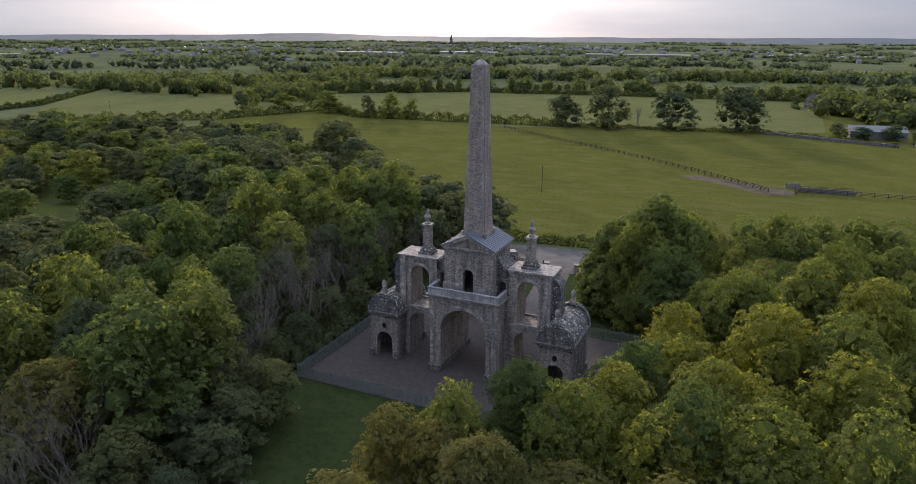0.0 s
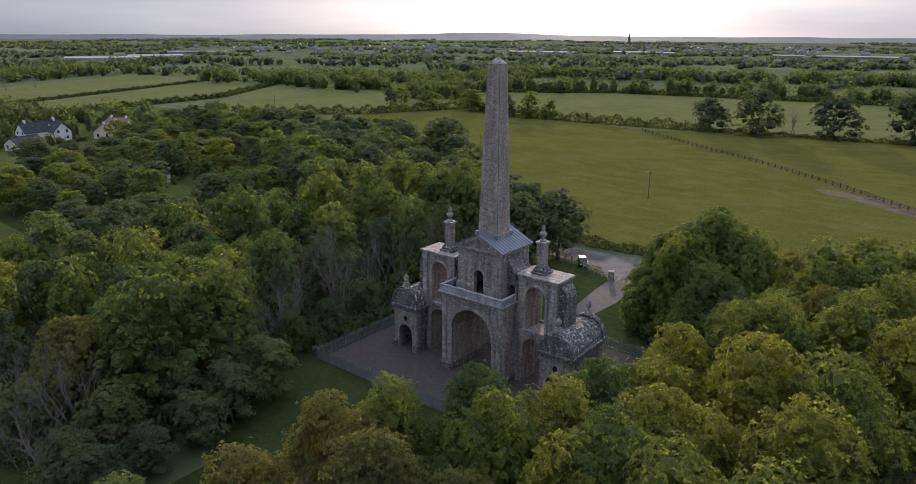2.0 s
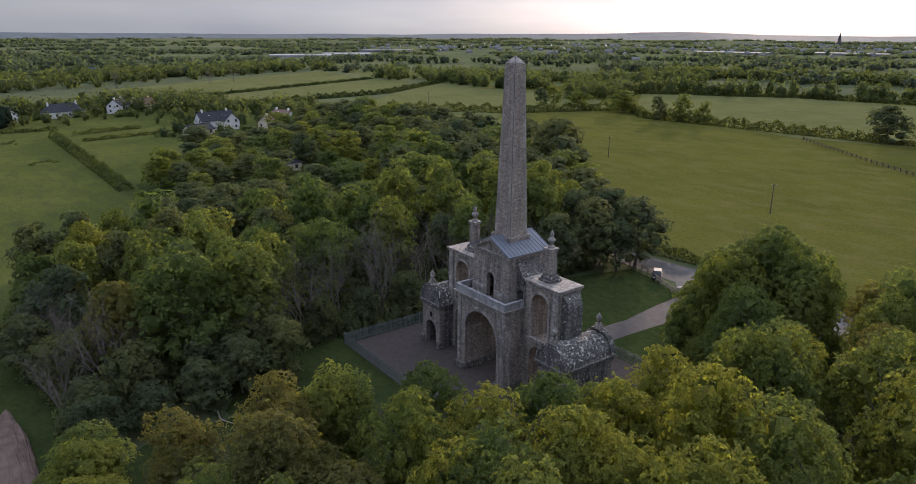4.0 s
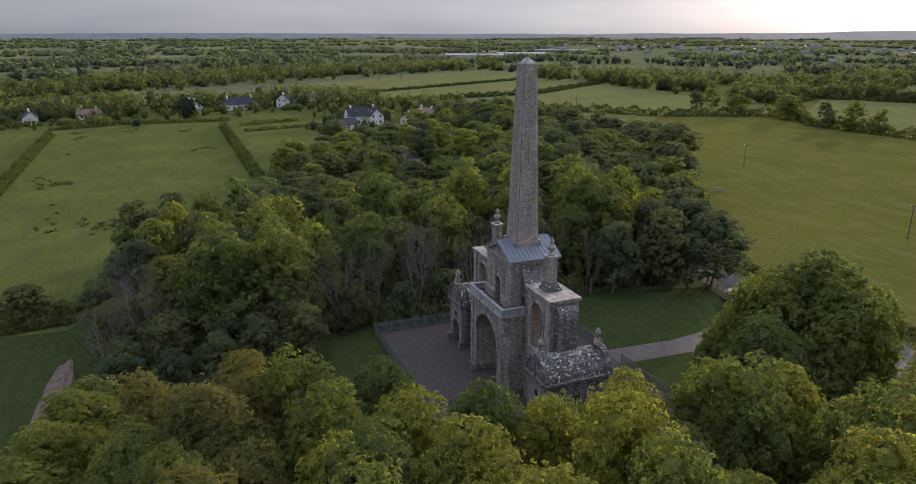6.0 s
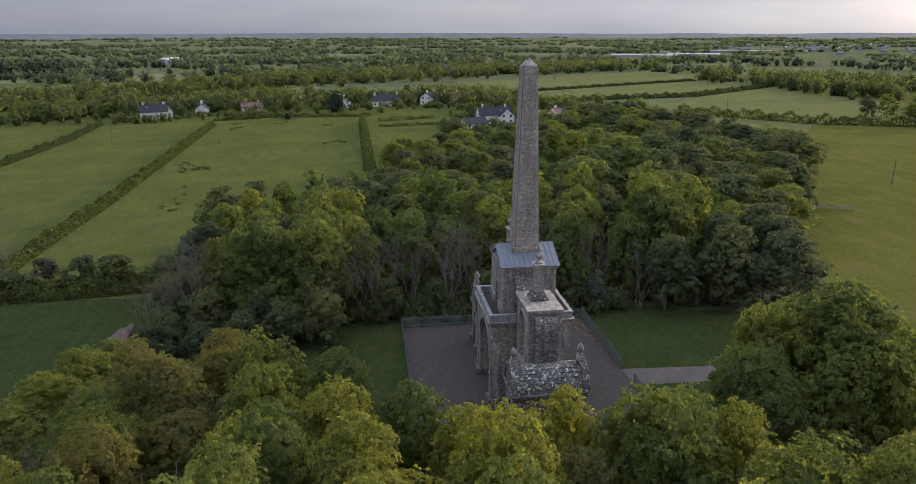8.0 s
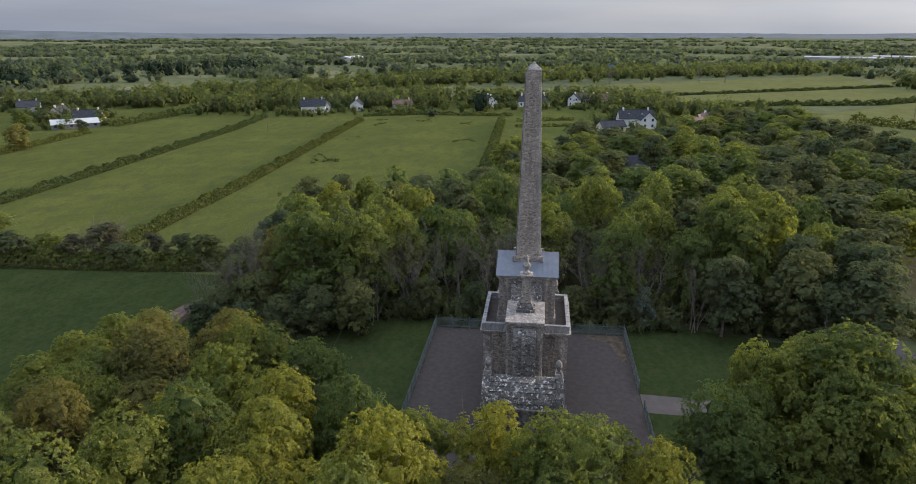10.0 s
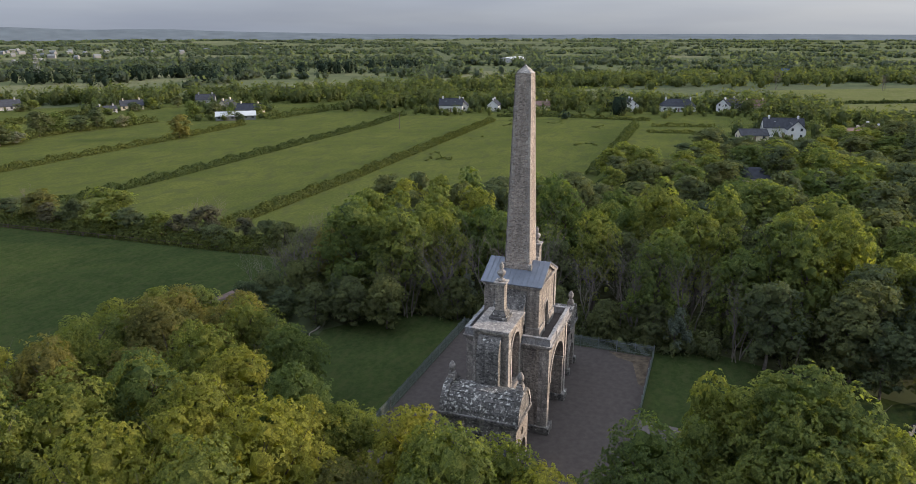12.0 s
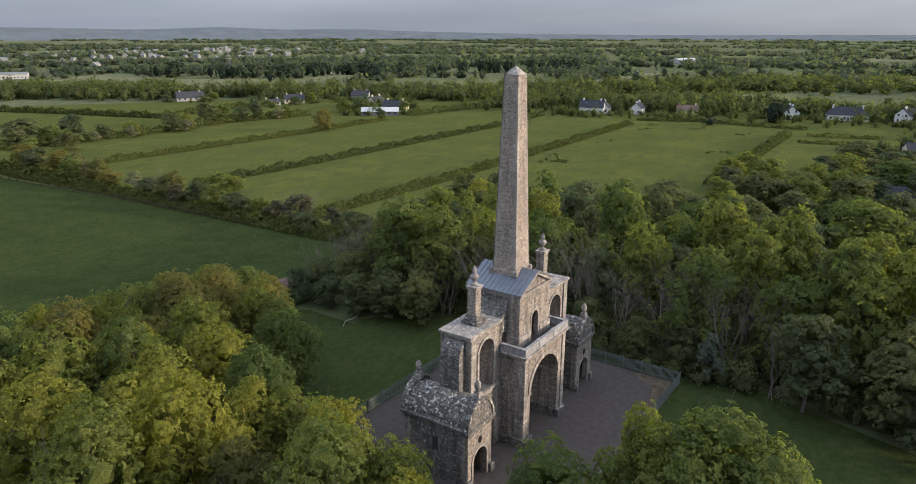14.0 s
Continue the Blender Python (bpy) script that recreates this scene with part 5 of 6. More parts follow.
def hedge(line, width, height, density, label, mat=None, leaf_size=0.34, seed=0):
    """A field hedge: leaf sprays over a lumpy bank."""
    rng = np.random.default_rng(seed + 900)
    spots, out = [], []
    for (x0, y0), (x1, y1) in zip(line, line[1:]):
        ln = math.hypot(x1 - x0, y1 - y0)
        n = int(ln * density)
        f = rng.random(n)
        ang = rng.uniform(-0.15, math.pi + 0.15, n)
        lump = 0.75 + 0.30 * np.sin(f * ln * 0.55 + seed) * np.sin(f * ln * 0.23) + rng.normal(0, 0.10, n)
        px, py = -(y1 - y0) / ln, (x1 - x0) / ln
        c, s = np.cos(ang), np.sin(ang)
        spots.append(np.stack([x0 + (x1 - x0) * f + px * c * width / 2, y0 + (y1 - y0) * f + py * c * width / 2, np.maximum(0.1, s * height * lump)], 1))
        out.append(np.stack([px * c, py * c, s], 1))
    me = quad_mesh("hedge", leaves_at(rng, np.concatenate(spots), np.concatenate(out), leaf_size), [mat or M_HEDGE])
    return tagged(new("hedge", me), label, "hedge", kind="stuff")


hedge([(-46, -90), (-62, -91.5), (-120, -91), (-282, -95)], 3.8, 2.6, 60, "long thick hawthorn hedge between two meadows", seed=1, leaf_size=0.4)
hedge([(-60, -150), (-97, -148), (-200, -147.5), (-240, -147), (-292, -152)], 3.2, 2.7, 44, "long leafy hedge between two pastures", seed=2, leaf_size=0.4)
hedge([(-62, -211), (-99, -210), (-170, -208.5), (-222, -211)], 3.4, 2.6, 40, "long leafy hedge with a lone tree", seed=3, leaf_size=0.45)
hedge([(-38, -235), (-37, -212), (-41, -145), (-44, -76), (-46, -60)], 7.0, 3.0, 80, "tall straggling hedge of thorn and scrub", seed=4, leaf_size=0.45)
hedge([(-44, -58), (-56, -52)], 6.0, 4.2, 60, "scrubby corner of the wood", seed=5, leaf_size=0.4)
hedge([(-60, 62.5), (-20, 61), (0, 63), (40, 60.5), (120, 57)], 3.0, 2.4, 70, "clipped dark roadside hedge", seed=6, leaf_size=0.3)
hedge([(-286, -20), (-220, -19), (-152, -18)], 4.0, 3.5, 34, "leafy hedge beside the meadow", seed=7, leaf_size=0.45)
hedge([(-215, 283), (-183, 254), (-99, 262), (-62, 266)], 5.0, 5.0, 40, "tall dark hedge with small trees", seed=8, leaf_size=0.6)
hedge([(-62, 266), (0, 279), (40, 283), (86, 262)], 3.0, 2.0, 30, "low dark hedge under the big trees", seed=9, leaf_size=0.5)
hedge([(-290, 375), (-195, 446), (-60, 470), (64, 481)], 5.0, 4.0, 26, "distant dark hedge", seed=10, leaf_size=0.8)
hedge([(-215, 283), (-260, 320), (-290, 375)], 7.0, 6.0, 30, "distant overgrown hedge with blossom", seed=11, leaf_size=0.8)
hedge([(-300, 160), (-244, 208), (-215, 283)], 6.0, 5.0, 30, "distant hedge behind the wood", seed=12, leaf_size=0.7)
hedge([(-310, -15), (-312, -70), (-300, -98)], 3.0, 2.2, 28, "garden hedge by the houses", seed=13, leaf_size=0.5)
hedge([(-264, -12), (-271, 22)], 2.0, 1.8, 26, "clipped garden hedge", seed=14, leaf_size=0.4)
hedge([(-287, -12), (-295, 18)], 2.2, 2.2, 26, "clipped dark garden hedge", seed=15, leaf_size=0.4)
hedge([(-215, -262), (-163, -273), (-124, -268), (-90, -268), (-55, -273)], 5.0, 4.0, 30, "overgrown hedge with hawthorn", seed=16, leaf_size=0.6)
hedge([(-244, -212), (-300, -205), (-335, -180)], 5.0, 4.0, 26, "garden boundary hedge", seed=17, leaf_size=0.6)
hedge([(-121, -428), (-141, -372), (-157, -318), (-214, -330), (-240, -318)], 5.0, 3.5, 24, "distant hedge along a pasture", seed=18, leaf_size=0.8)
hedge([(-370, 78), (-395, 215), (-470, 320)], 5.0, 3.5, 20, "distant hedge", seed=19, leaf_size=0.9)
hedge([(-446, 90), (-548, 290)], 4.0, 2.2, 20, "distant low hedge", seed=20, leaf_size=0.8)


def clumps(rows, leaves, size, mat, label, seed, name="woodland"):
    """Far trees as one mesh: rows of (x, y, height, radius)."""
    rng = np.random.default_rng(seed)
    rows = np.array(rows)
    n = len(rows)
    quads = []
    d = rng.normal(0, 1, (n, leaves, 3))
    d /= np.linalg.norm(d, axis=2, keepdims=True)
    d[:, :, 2] = np.where(rng.random((n, leaves)) < 0.3, -np.abs(d[:, :, 2]) * 0.75, np.abs(d[:, :, 2]))
    lump = 1 + 0.25 * np.sin(d[:, :, :1] * 5 + rng.uniform(0, 6, (n, 1, 1))) * np.sin(d[:, :, 1:2] * 5 + rng.uniform(0, 6, (n, 1, 1)))
    h, r = rows[:, 2][:, None], rows[:, 3][:, None]
    lump = lump[:, :, 0] * rng.uniform(0.72, 1.12, (n, leaves))
    sp = np.stack([rows[:, 0][:, None] + d[:, :, 0] * r * lump, rows[:, 1][:, None] + d[:, :, 1] * r * lump, h * 0.42 + d[:, :, 2] * h * 0.58 * lump], 2)
    sp[:, :, 2] = np.maximum(sp[:, :, 2], 0.3)
    sizes = np.repeat(r[:, 0] * size, leaves)
    q = leaves_at(rng, sp.reshape(-1, 3), d.reshape(-1, 3) * 0.6 + np.array([0, 0, 0.5]), 1.0, 0.6)
    c = q.mean(1, keepdims=True)
    q = c + (q - c) * sizes[:, None, None]
    ev, ef = [], []
    for k in range(n):
        ef += [[j + k * 12 for j in f] for f in SEED_F]
        jig = rng.uniform(0.7, 1.1, (12, 1))
        ev.append(SEED_V * jig * np.array([rows[k, 3] * 0.56, rows[k, 3] * 0.56, rows[k, 2] * 0.46]) + np.array([rows[k, 0], rows[k, 1], rows[k, 2] * 0.38]))
    me = quad_mesh(name, q, [mat], extra=(np.concatenate(ev), ef))
    flat = np.zeros(len(me.polygons) * 3)
    me.polygons.foreach_get("normal", flat)
    flat = flat.reshape(-1, 3)
    own = flat[:len(q)] * np.sign(flat[:len(q), 2:3] + 1e-6)
    lit = d.reshape(-1, 3) * 0.7 + np.array([0, 0, 0.3]) + own * 0.35
    flat[:len(q)] = lit / np.linalg.norm(lit, axis=1, keepdims=True)
    me.normals_split_custom_set(np.repeat(flat, 3, 0).tolist())
    return tagged(new(name, me), label, "trees", kind="stuff")


def belt(line, width, spacing, tops, radii, seed):
    r = random.Random(seed)
    return [(x, y, r.uniform(*tops), r.uniform(*radii)) for x, y in belt_points(line, width, spacing, r)]


rows = belt([(-330, -205), (-345, -160), (-375, -90), (-385, -20), (-395, 60)], 45, 1.0, (7, 13), (3.5, 6), 1)
rows += belt([(-90, -560), (-170, -530), (-260, -400), (-335, -310), (-360, -230)], 40, 1.3, (8, 13), (4, 6.5), 2)
rows += belt([(-360, -250), (-430, -215), (-540, -120), (-600, -60)], 50, 1.2, (8, 13), (4, 6.5), 3)
rows += belt([(-560, -100), (-640, 20), (-720, 160), (-760, 330)], 70, 1.2, (8, 13), (4, 7), 4)
rows += belt([(-300, 110), (-345, 60), (-395, 70)], 40, 2.2, (8, 12), (4, 6), 5)
rows += belt([(-285, 300), (-300, 380), (-380, 330), (-470, 320)], 30, 2.4, (9, 14), (4, 7), 6)
rows += belt([(-300, 390), (-200, 455), (-100, 500), (70, 500)], 30, 3.0, (8, 14), (4, 7), 7)
rows += belt([(70, 400), (100, 355), (140, 330), (220, 330)], 30, 1.6, (10, 15), (5, 8), 8)
rows += belt([(60, 500), (160, 520), (300, 560)], 50, 2.4, (8, 14), (4, 7), 9)
rows += belt([(-560, 296), (-420, 400), (-330, 480), (-400, 590)], 40, 2.2, (9, 15), (5, 8), 10)
rows += belt([(-395, 590), (-150, 670), (75, 735), (260, 790)], 50, 2.0, (9, 14), (5, 8), 11)
rows += belt([(-260, -460), (-120, -600), (60, -700)], 60, 2.0, (8, 13), (4, 7), 12)
rows = [(x, y, t * (0.6 if k % 4 == 0 else 0.98), r * (0.7 if k % 4 == 0 else 1.1)) for k, (x, y, t, r) in enumerate(rows)]
r5 = random.Random(55)
rows += [(x, y, r5.uniform(2.5, 6.0), r5.uniform(1.6, 3.4)) for x, y in belt_points([(-300, -150), (-318, -100), (-340, -60), (-348, 0), (-352, 40), (-300, 60)], 26, 2.2, r5)]
rows += [(x, y, r5.uniform(3.0, 8.0), r5.uniform(2.0, 4.0)) for x, y in belt_points([(-232, -225), (-255, -262), (-300, -280), (-350, -260)], 26, 2.6, r5)]
clumps(rows, 82, 0.168, M_FARLEAF, "belts of mixed trees round the distant fields", 21)
rows = belt([(-370, -660), (-404, -560), (-502, -527), (-560, -470), (-640, -400), (-760, -330)], 20, 9.0, (12, 18), (6, 9), 13)
rows += [(-389, -500, 9, 5), (-396, -490, 11, 7), (-464, -440, 15, 11), (-470, -432, 13, 9), (-505, -432, 17, 8), (-404, -554, 14, 11), (-331, -36, 13, 5.5), (-333, -33, 12, 5), (-302, -60, 5, 4)]
clumps(rows, 120, 0.15, M_CONIFER, "row of dark conifers and evergreen trees", 22)


def far_country():
    """Hedgerows and copses over the plain, out to the horizon."""
    r = random.Random(77)
    rows = []
    for ring, (a, b, count) in enumerate(((620, 1100, 150), (1100, 1900, 170), (1900, 3000, 150), (3000, 4500, 160))):
        for _ in range(count):
            ang = radians(r.uniform(-25, 215) + 0)
            d = math.sqrt(r.uniform(a * a, b * b))
            x, y = -d * math.sin(ang), d * math.cos(ang)
            way = radians(8 + r.choice((0, 90)) + r.gauss(0, 9))
            ln = r.uniform(60, 200) * (1 + ring * 0.6)
            copse = r.random() < 0.3
            w = r.uniform(25, 70) * (1 + ring * 0.3) if copse else 6
            if x > 250 and y < 200:
                continue
            step = (5.5 if copse else 7.5) * (1 + ring * 0.75)
            for px, py in belt_points([(x - math.cos(way) * ln / 2, y - math.sin(way) * ln / 2), (x + math.cos(way) * ln / 2, y + math.sin(way) * ln / 2)], w, step, r):
                rows.append((px, py, r.uniform(6, 12) if ring == 0 else r.uniform(4, 8), r.uniform(4, 8) * (1 + ring * 0.55)))
    for line, w, step in (([(-60, -760), (-300, -800), (-620, -640), (-900, -420)], 90, 3.2), ([(0, -980), (-420, -1000), (-800, -760), (-1150, -480)], 120, 3.6), ([(-100, -1400), (-700, -1300), (-1250, -900), (-1500, -500)], 160, 4.2),
                          ([(-200, -2000), (-1100, -1800), (-1900, -1000), (-2200, -300)], 220, 5.0), ([(-1050, -420), (-1000, -60), (-1040, 250), (-900, 420)], 110, 3.6), ([(-1500, -450), (-1500, 100), (-1350, 600)], 130, 4.6),
                          ([(-2200, -300), (-2200, 600), (-1700, 1500)], 200, 6.0), ([(-900, 800), (-500, 1000), (100, 1050)], 70, 5.0)):
        for px, py in belt_points(line, w, step, r):
            rows.append((px, py, r.uniform(5, 10), r.uniform(5, 10)))
    return rows


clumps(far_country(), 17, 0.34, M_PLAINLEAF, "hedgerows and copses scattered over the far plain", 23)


def tussocks():
    """Dark tufts of rush and nettle in the rough meadow."""
    r = random.Random(31)
    rows = []
    for _ in range(15):
        cx, cy = r.uniform(-290, -80), r.uniform(-92, -28)
        for _ in range(r.randrange(2, 9)):
            rows.append((cx + r.gauss(0, 4.5), cy + r.gauss(0, 2.2), r.uniform(0.3, 0.6), r.uniform(0.6, 1.4)))
    clumps(rows, 30, 0.22, M_HEDGE, "dark tussocks of rush in the rough meadow", 24, "tussocks")


tussocks()


def undergrowth():
    """Brambles and low bushes that fill the floor of the wood behind the fence."""
    r = random.Random(41)
    rows = []
    for poly, n in (([(-22.3, -19), (-34, -19), (-34, 24), (-22.3, 24)], 190), ([(-21, -24), (-16, -42), (-13, -52), (-30, -54), (-50, -56), (-56, -46), (-34, -40), (-34, -19), (-24, -19)], 260),
                    ([(-23, 24), (-40, 24), (-30, 50), (-22, 46)], 50), ([(-42, -46), (-58, -40), (-56, -56), (-44, -57)], 30)):
        xs, ys = [p[0] for p in poly], [p[1] for p in poly]
        while n:
            x, y = r.uniform(min(xs), max(xs)), r.uniform(min(ys), max(ys))
            if inside(poly, x, y):
                rows.append((x, y, r.uniform(1.2, 4.2), r.uniform(0.9, 2.0)))
                n -= 1
    clumps(rows, 150, 0.13, M_LEAF[2], "brambles and low bushes on the floor of the wood", 25, "undergrowth")


undergrowth()


# ---- houses ----
lots = []


def house(x, y, turn, ln, wd, eaves, ridge, wall, roof_mat, label, storeys=1, chimney=True, category="house", group="houses beyond the fields", hip=False):
    ob = base("house", (x, y, 0), turn, label, category, group)
    if category in ("house", "shed"):
        lots.append((x, y, ln, category))
    peak = [] if hip else [(0, ridge - 0.15)]
    part("wall", extrude([(-wd / 2, 0), (wd / 2, 0), (wd / 2, eaves)] + peak + [(-wd / 2, eaves)], -ln / 2, ln / 2), wall, ob)
    o = 0.35
    if hip:
        bm = bmesh.new()
        z = eaves - 0.1
        foot = [bm.verts.new((sx * (wd / 2 + o), sy * (ln / 2 + o), z)) for sx, sy in ((-1, -1), (1, -1), (1, 1), (-1, 1))]
        crest = [bm.verts.new((0, sy * (ln / 2 - wd * 0.42), ridge + 0.1)) for sy in (-1, 1)]
        for f in ((foot[0], foot[1], crest[0]), (foot[1], foot[2], crest[1], crest[0]), (foot[2], foot[3], crest[1]), (foot[3], foot[0], crest[0], crest[1]), foot[::-1]):
            bm.faces.new(f)
        part("roof", bm, roof_mat, ob)
    else:
        roof = part("roof", extrude([(-wd / 2 - o, eaves - o * 0.5), (-wd / 2 - o, eaves - o * 0.5 + 0.22), (0, ridge + 0.1), (wd / 2 + o, eaves - o * 0.5 + 0.22), (wd / 2 + o, eaves - o * 0.5), (0, ridge - 0.12)], -ln / 2 - 0.3, ln / 2 + 0.3), roof_mat, ob)
        if storeys > 1:
            for s in (-1, 1):
                for yy in (-ln * 0.22, ln * 0.18):
                    x1, z1 = wd * 0.22, eaves + (ridge - eaves) * 0.56 + 0.28
                    part("skylight", box(*sorted((s * (x1 - 0.4), s * (x1 + 0.4))), yy - 0.35, yy + 0.35, z1 - 0.12, z1), M_LAMP, roof)
        for s in (-1, 1):
            part("ridge_cap", box(-0.16, 0.16, *sorted((0, s * (ln / 2 + 0.3))), ridge + 0.06, ridge + 0.2), roof_mat, roof)
    part("door", box(wd / 2 - 0.05, wd / 2 + 0.04, -0.5, 0.5, 0.0, 2.1), M_TILE, ob)
    if chimney:
        for s in (-0.36, 0.36):
            c = part("chimney", box(-0.45, 0.45, ln * s - 0.4, ln * s + 0.4, ridge - 1.0, ridge + 1.1), wall, ob)
    for st in range(storeys):
        z = 1.0 + st * 2.7
        for s in (-1, 1):
            n = max(2, int(ln / 3.2))
            for i in range(n):
                yy = -ln / 2 + (i + 0.5) * ln / n
                if z + 1.2 < eaves:
                    part("window", box(*sorted((s * (wd / 2 - 0.05), s * (wd / 2 + 0.03))), yy - 0.6, yy + 0.6, z, z + 1.25), M_GLASS, ob)
        for s in (-1, 1):
            for xx in (-wd / 4, wd / 4):
                part("window", box(xx - 0.5, xx + 0.5, *sorted((s * (ln / 2 - 0.05), s * (ln / 2 + 0.03))), z, z + 1.25), M_GLASS, ob)
    return ob


house(-272, 47, 8, 17, 7.5, 4.4, 8.4, M_WHITE, M_SLATE, "white two-storey house with a slate roof", 2)
house(-268.5, 52.0, 98, 9, 7.5, 4.2, 8.0, M_WHITE, M_SLATE, "white gabled wing of a slated house", 2, False)
house(-255, 34, 20, 12, 7, 2.6, 5.0, M_CREAM, M_SLATE, "low outbuilding with a grey roof", 1, False)
house(-262, 72, 35, 14, 8, 3.0, 6.2, M_CREAM, M_TILE, "bungalow with a brown tiled roof")
house(-278, 84, 110, 12, 8, 3.0, 6.2, M_WHITE, M_TILE, "bungalow with a brown tiled roof")
house(-155, 31, 8, 12, 8, 2.8, 5.6, M_CREAM, M_SLATE, "grey-roofed bungalow among garden trees", chimney=False, hip=True)
house(-316, -132, 15, 14, 8, 4.0, 7.8, M_WHITE, M_SLATE, "white house with a dark slate roof", 2)
house(-324, -128, 105, 9, 7, 3.2, 6.4, M_WHITE, M_SLATE, "white gabled wing of a slated house")
house(-331, -110, 100, 11, 7, 3.4, 6.6, M_WHITE, M_SLATE, "small white gabled cottage with a slate roof")
house(-345, -85, 20, 12, 7, 2.8, 5.2, M_CREAM, M_TILE, "low cream cottage behind garden bushes")
house(-358, -32, 110, 10, 8, 3.6, 7.0, M_WHITE, M_SLATE, "white dormer cottage with a slate roof", 2)
house(-366, -5, 15, 20, 9, 3.2, 7.2, M_WHITE, M_SLATE, "long white bungalow with a hipped slate roof", hip=True)
house(-372, 24, 60, 14, 8, 4.4, 7.8, M_WHITE, M_SLATE, "white gabled house with a slate roof", 2)
house(-378, 38, 20, 13, 8, 3.6, 7.0, M_CREAM, M_TILE, "cream house with a tiled roof", 2)
house(-240, -230, 38, 21, 12, 2.4, 4.2, M_BARN, M_TIN, "low grey farm shed with a pale metal roof", 1, False, "shed")
house(-268, -258, 100, 12, 9, 3.2, 7.2, M_CREAM, M_SLATE, "farmhouse with a slate roof and cream gable")
house(-262, -237, 15, 14, 9, 2.8, 6.2, M_CREAM, M_SLATE, "farm building with a dark roof")
house(-366, -285, 20, 24, 9, 4.0, 7.0, M_WHITE, M_SLATE, "long white building behind trees", 1)
house(-228, -394, 60, 18, 10, 2.4, 6.2, M_DIM, M_SLATE, "bungalow with a dark roof beside the pasture")
house(-303, -303, 30, 12, 8, 3.0, 6.4, M_DIM, M_SLATE, "small dark-roofed house among trees")
house(-259, -323, 50, 13, 8, 2.6, 5.8, M_CREAM, M_SLATE, "cream gabled house with a dark roof")
house(-238, -321, 60, 10, 6, 2.6, 4.2, M_DIM, M_SLATE, "small white cottage with a dark roof")
house(62, 425, 40, 16, 10, 5.0, 9.0, M_RUBBLE, M_SLATE, "grey stone farmhouse among trees", 2)
house(80, 292, 100, 24, 11, 3.4, 5.6, M_BARN, M_BARN, "long low barn with a weathered grey roof", 0, False, "barn")
house(99, 266, 95, 12, 6, 2.2, 3.2, M_DIM, M_BARN, "row of low grey stables", 1, False, "stable")
house(-1000, -295, 75, 46, 20, 6, 8, M_DIM, M_TIN, "white warehouse with a pale metal roof", 1, False, "warehouse", "distant sheds")
house(-262, -742, 60, 32, 16, 5, 6.5, M_DIM, M_BARN, "white warehouse with a pale metal roof", 1, False, "warehouse", "distant sheds")
for x, y, ln, wd in ((-1110, 470, 110, 40), (-1150, 580, 90, 40), (-1320, 766, 120, 50), (-820, 1330, 160, 50), (-640, 1480, 140, 50), (-250, 1500, 220, 60), (120, 1600, 240, 60)):
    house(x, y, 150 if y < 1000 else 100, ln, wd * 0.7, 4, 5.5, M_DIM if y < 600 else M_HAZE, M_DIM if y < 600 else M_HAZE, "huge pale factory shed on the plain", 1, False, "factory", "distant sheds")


def gardens():
    """Shrubs and small trees in the plots behind and beside the houses."""
    r = random.Random(61)
    rows = []
    for x, y, ln, what in lots:
        for _ in range(11 if what == "house" else 0):
            a, out = r.uniform(0, 2 * math.pi), ln * 0.5 + r.uniform(3.0, 10.0)
            px, py = x + out * math.cos(a), y + out * math.sin(a)
            if all(math.hypot(px - hx, py - hy) > hl * 0.5 + (2.5 if kind == "house" else 8.0) for hx, hy, hl, kind in lots):
                seen = (px - x) * -x + (py - y) * -y > 0
                rows.append((px, py, r.uniform(1.8, 3.4) if seen else r.uniform(4.0, 9.0), r.uniform(1.4, 2.6) if seen else r.uniform(2.4, 4.4)))
    clumps(rows, 110, 0.15, M_FARLEAF, "garden shrubs and small trees round the houses", 26, "garden_shrubs")


gardens()


def town():
    """Far estates of small houses, as one mesh."""
    r = random.Random(4)
    bm = bmesh.new()
    for cx, cy, n, spread in ((-930, -1350, 60, 300), (-560, -1150, 30, 200), (-1350, 1150, 90, 330), (-1000, 1700, 120, 420), (-400, 2000, 90, 420), (-900, 2400, 90, 380), (300, 1500, 40, 300)):
        for _ in range(n):
            x, y = cx + r.gauss(0, spread), cy + r.gauss(0, spread * 0.5)
            m = pose(x, y, 0, 0, 0, r.uniform(0, 180))
            ln, wd, h = r.uniform(7, 14), r.uniform(6, 8), r.uniform(3.0, 5.0)
            pts = [(-wd / 2, 0), (wd / 2, 0), (wd / 2, h), (0, h + 3), (-wd / 2, h)]
            a = [bm.verts.new(m @ Vector((px, -ln / 2, pz))) for px, pz in pts]
            b = [bm.verts.new(m @ Vector((px, ln / 2, pz))) for px, pz in pts]
            bm.faces.new(a)
            bm.faces.new(b[::-1])
            for i in range(5):
                f = bm.faces.new((a[i], b[i], b[(i + 1) % 5], a[(i + 1) % 5]))
                f.material_index = 1 if i in (2, 3) else 0
    bmesh.ops.recalc_face_normals(bm, faces=bm.faces)
    # town walls take the grey that stands in for haze
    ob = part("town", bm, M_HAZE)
    ob.data.materials.append(M_BARN)
    tagged(ob, "far towns of small pale houses with dark roofs", "town", kind="stuff")


town()


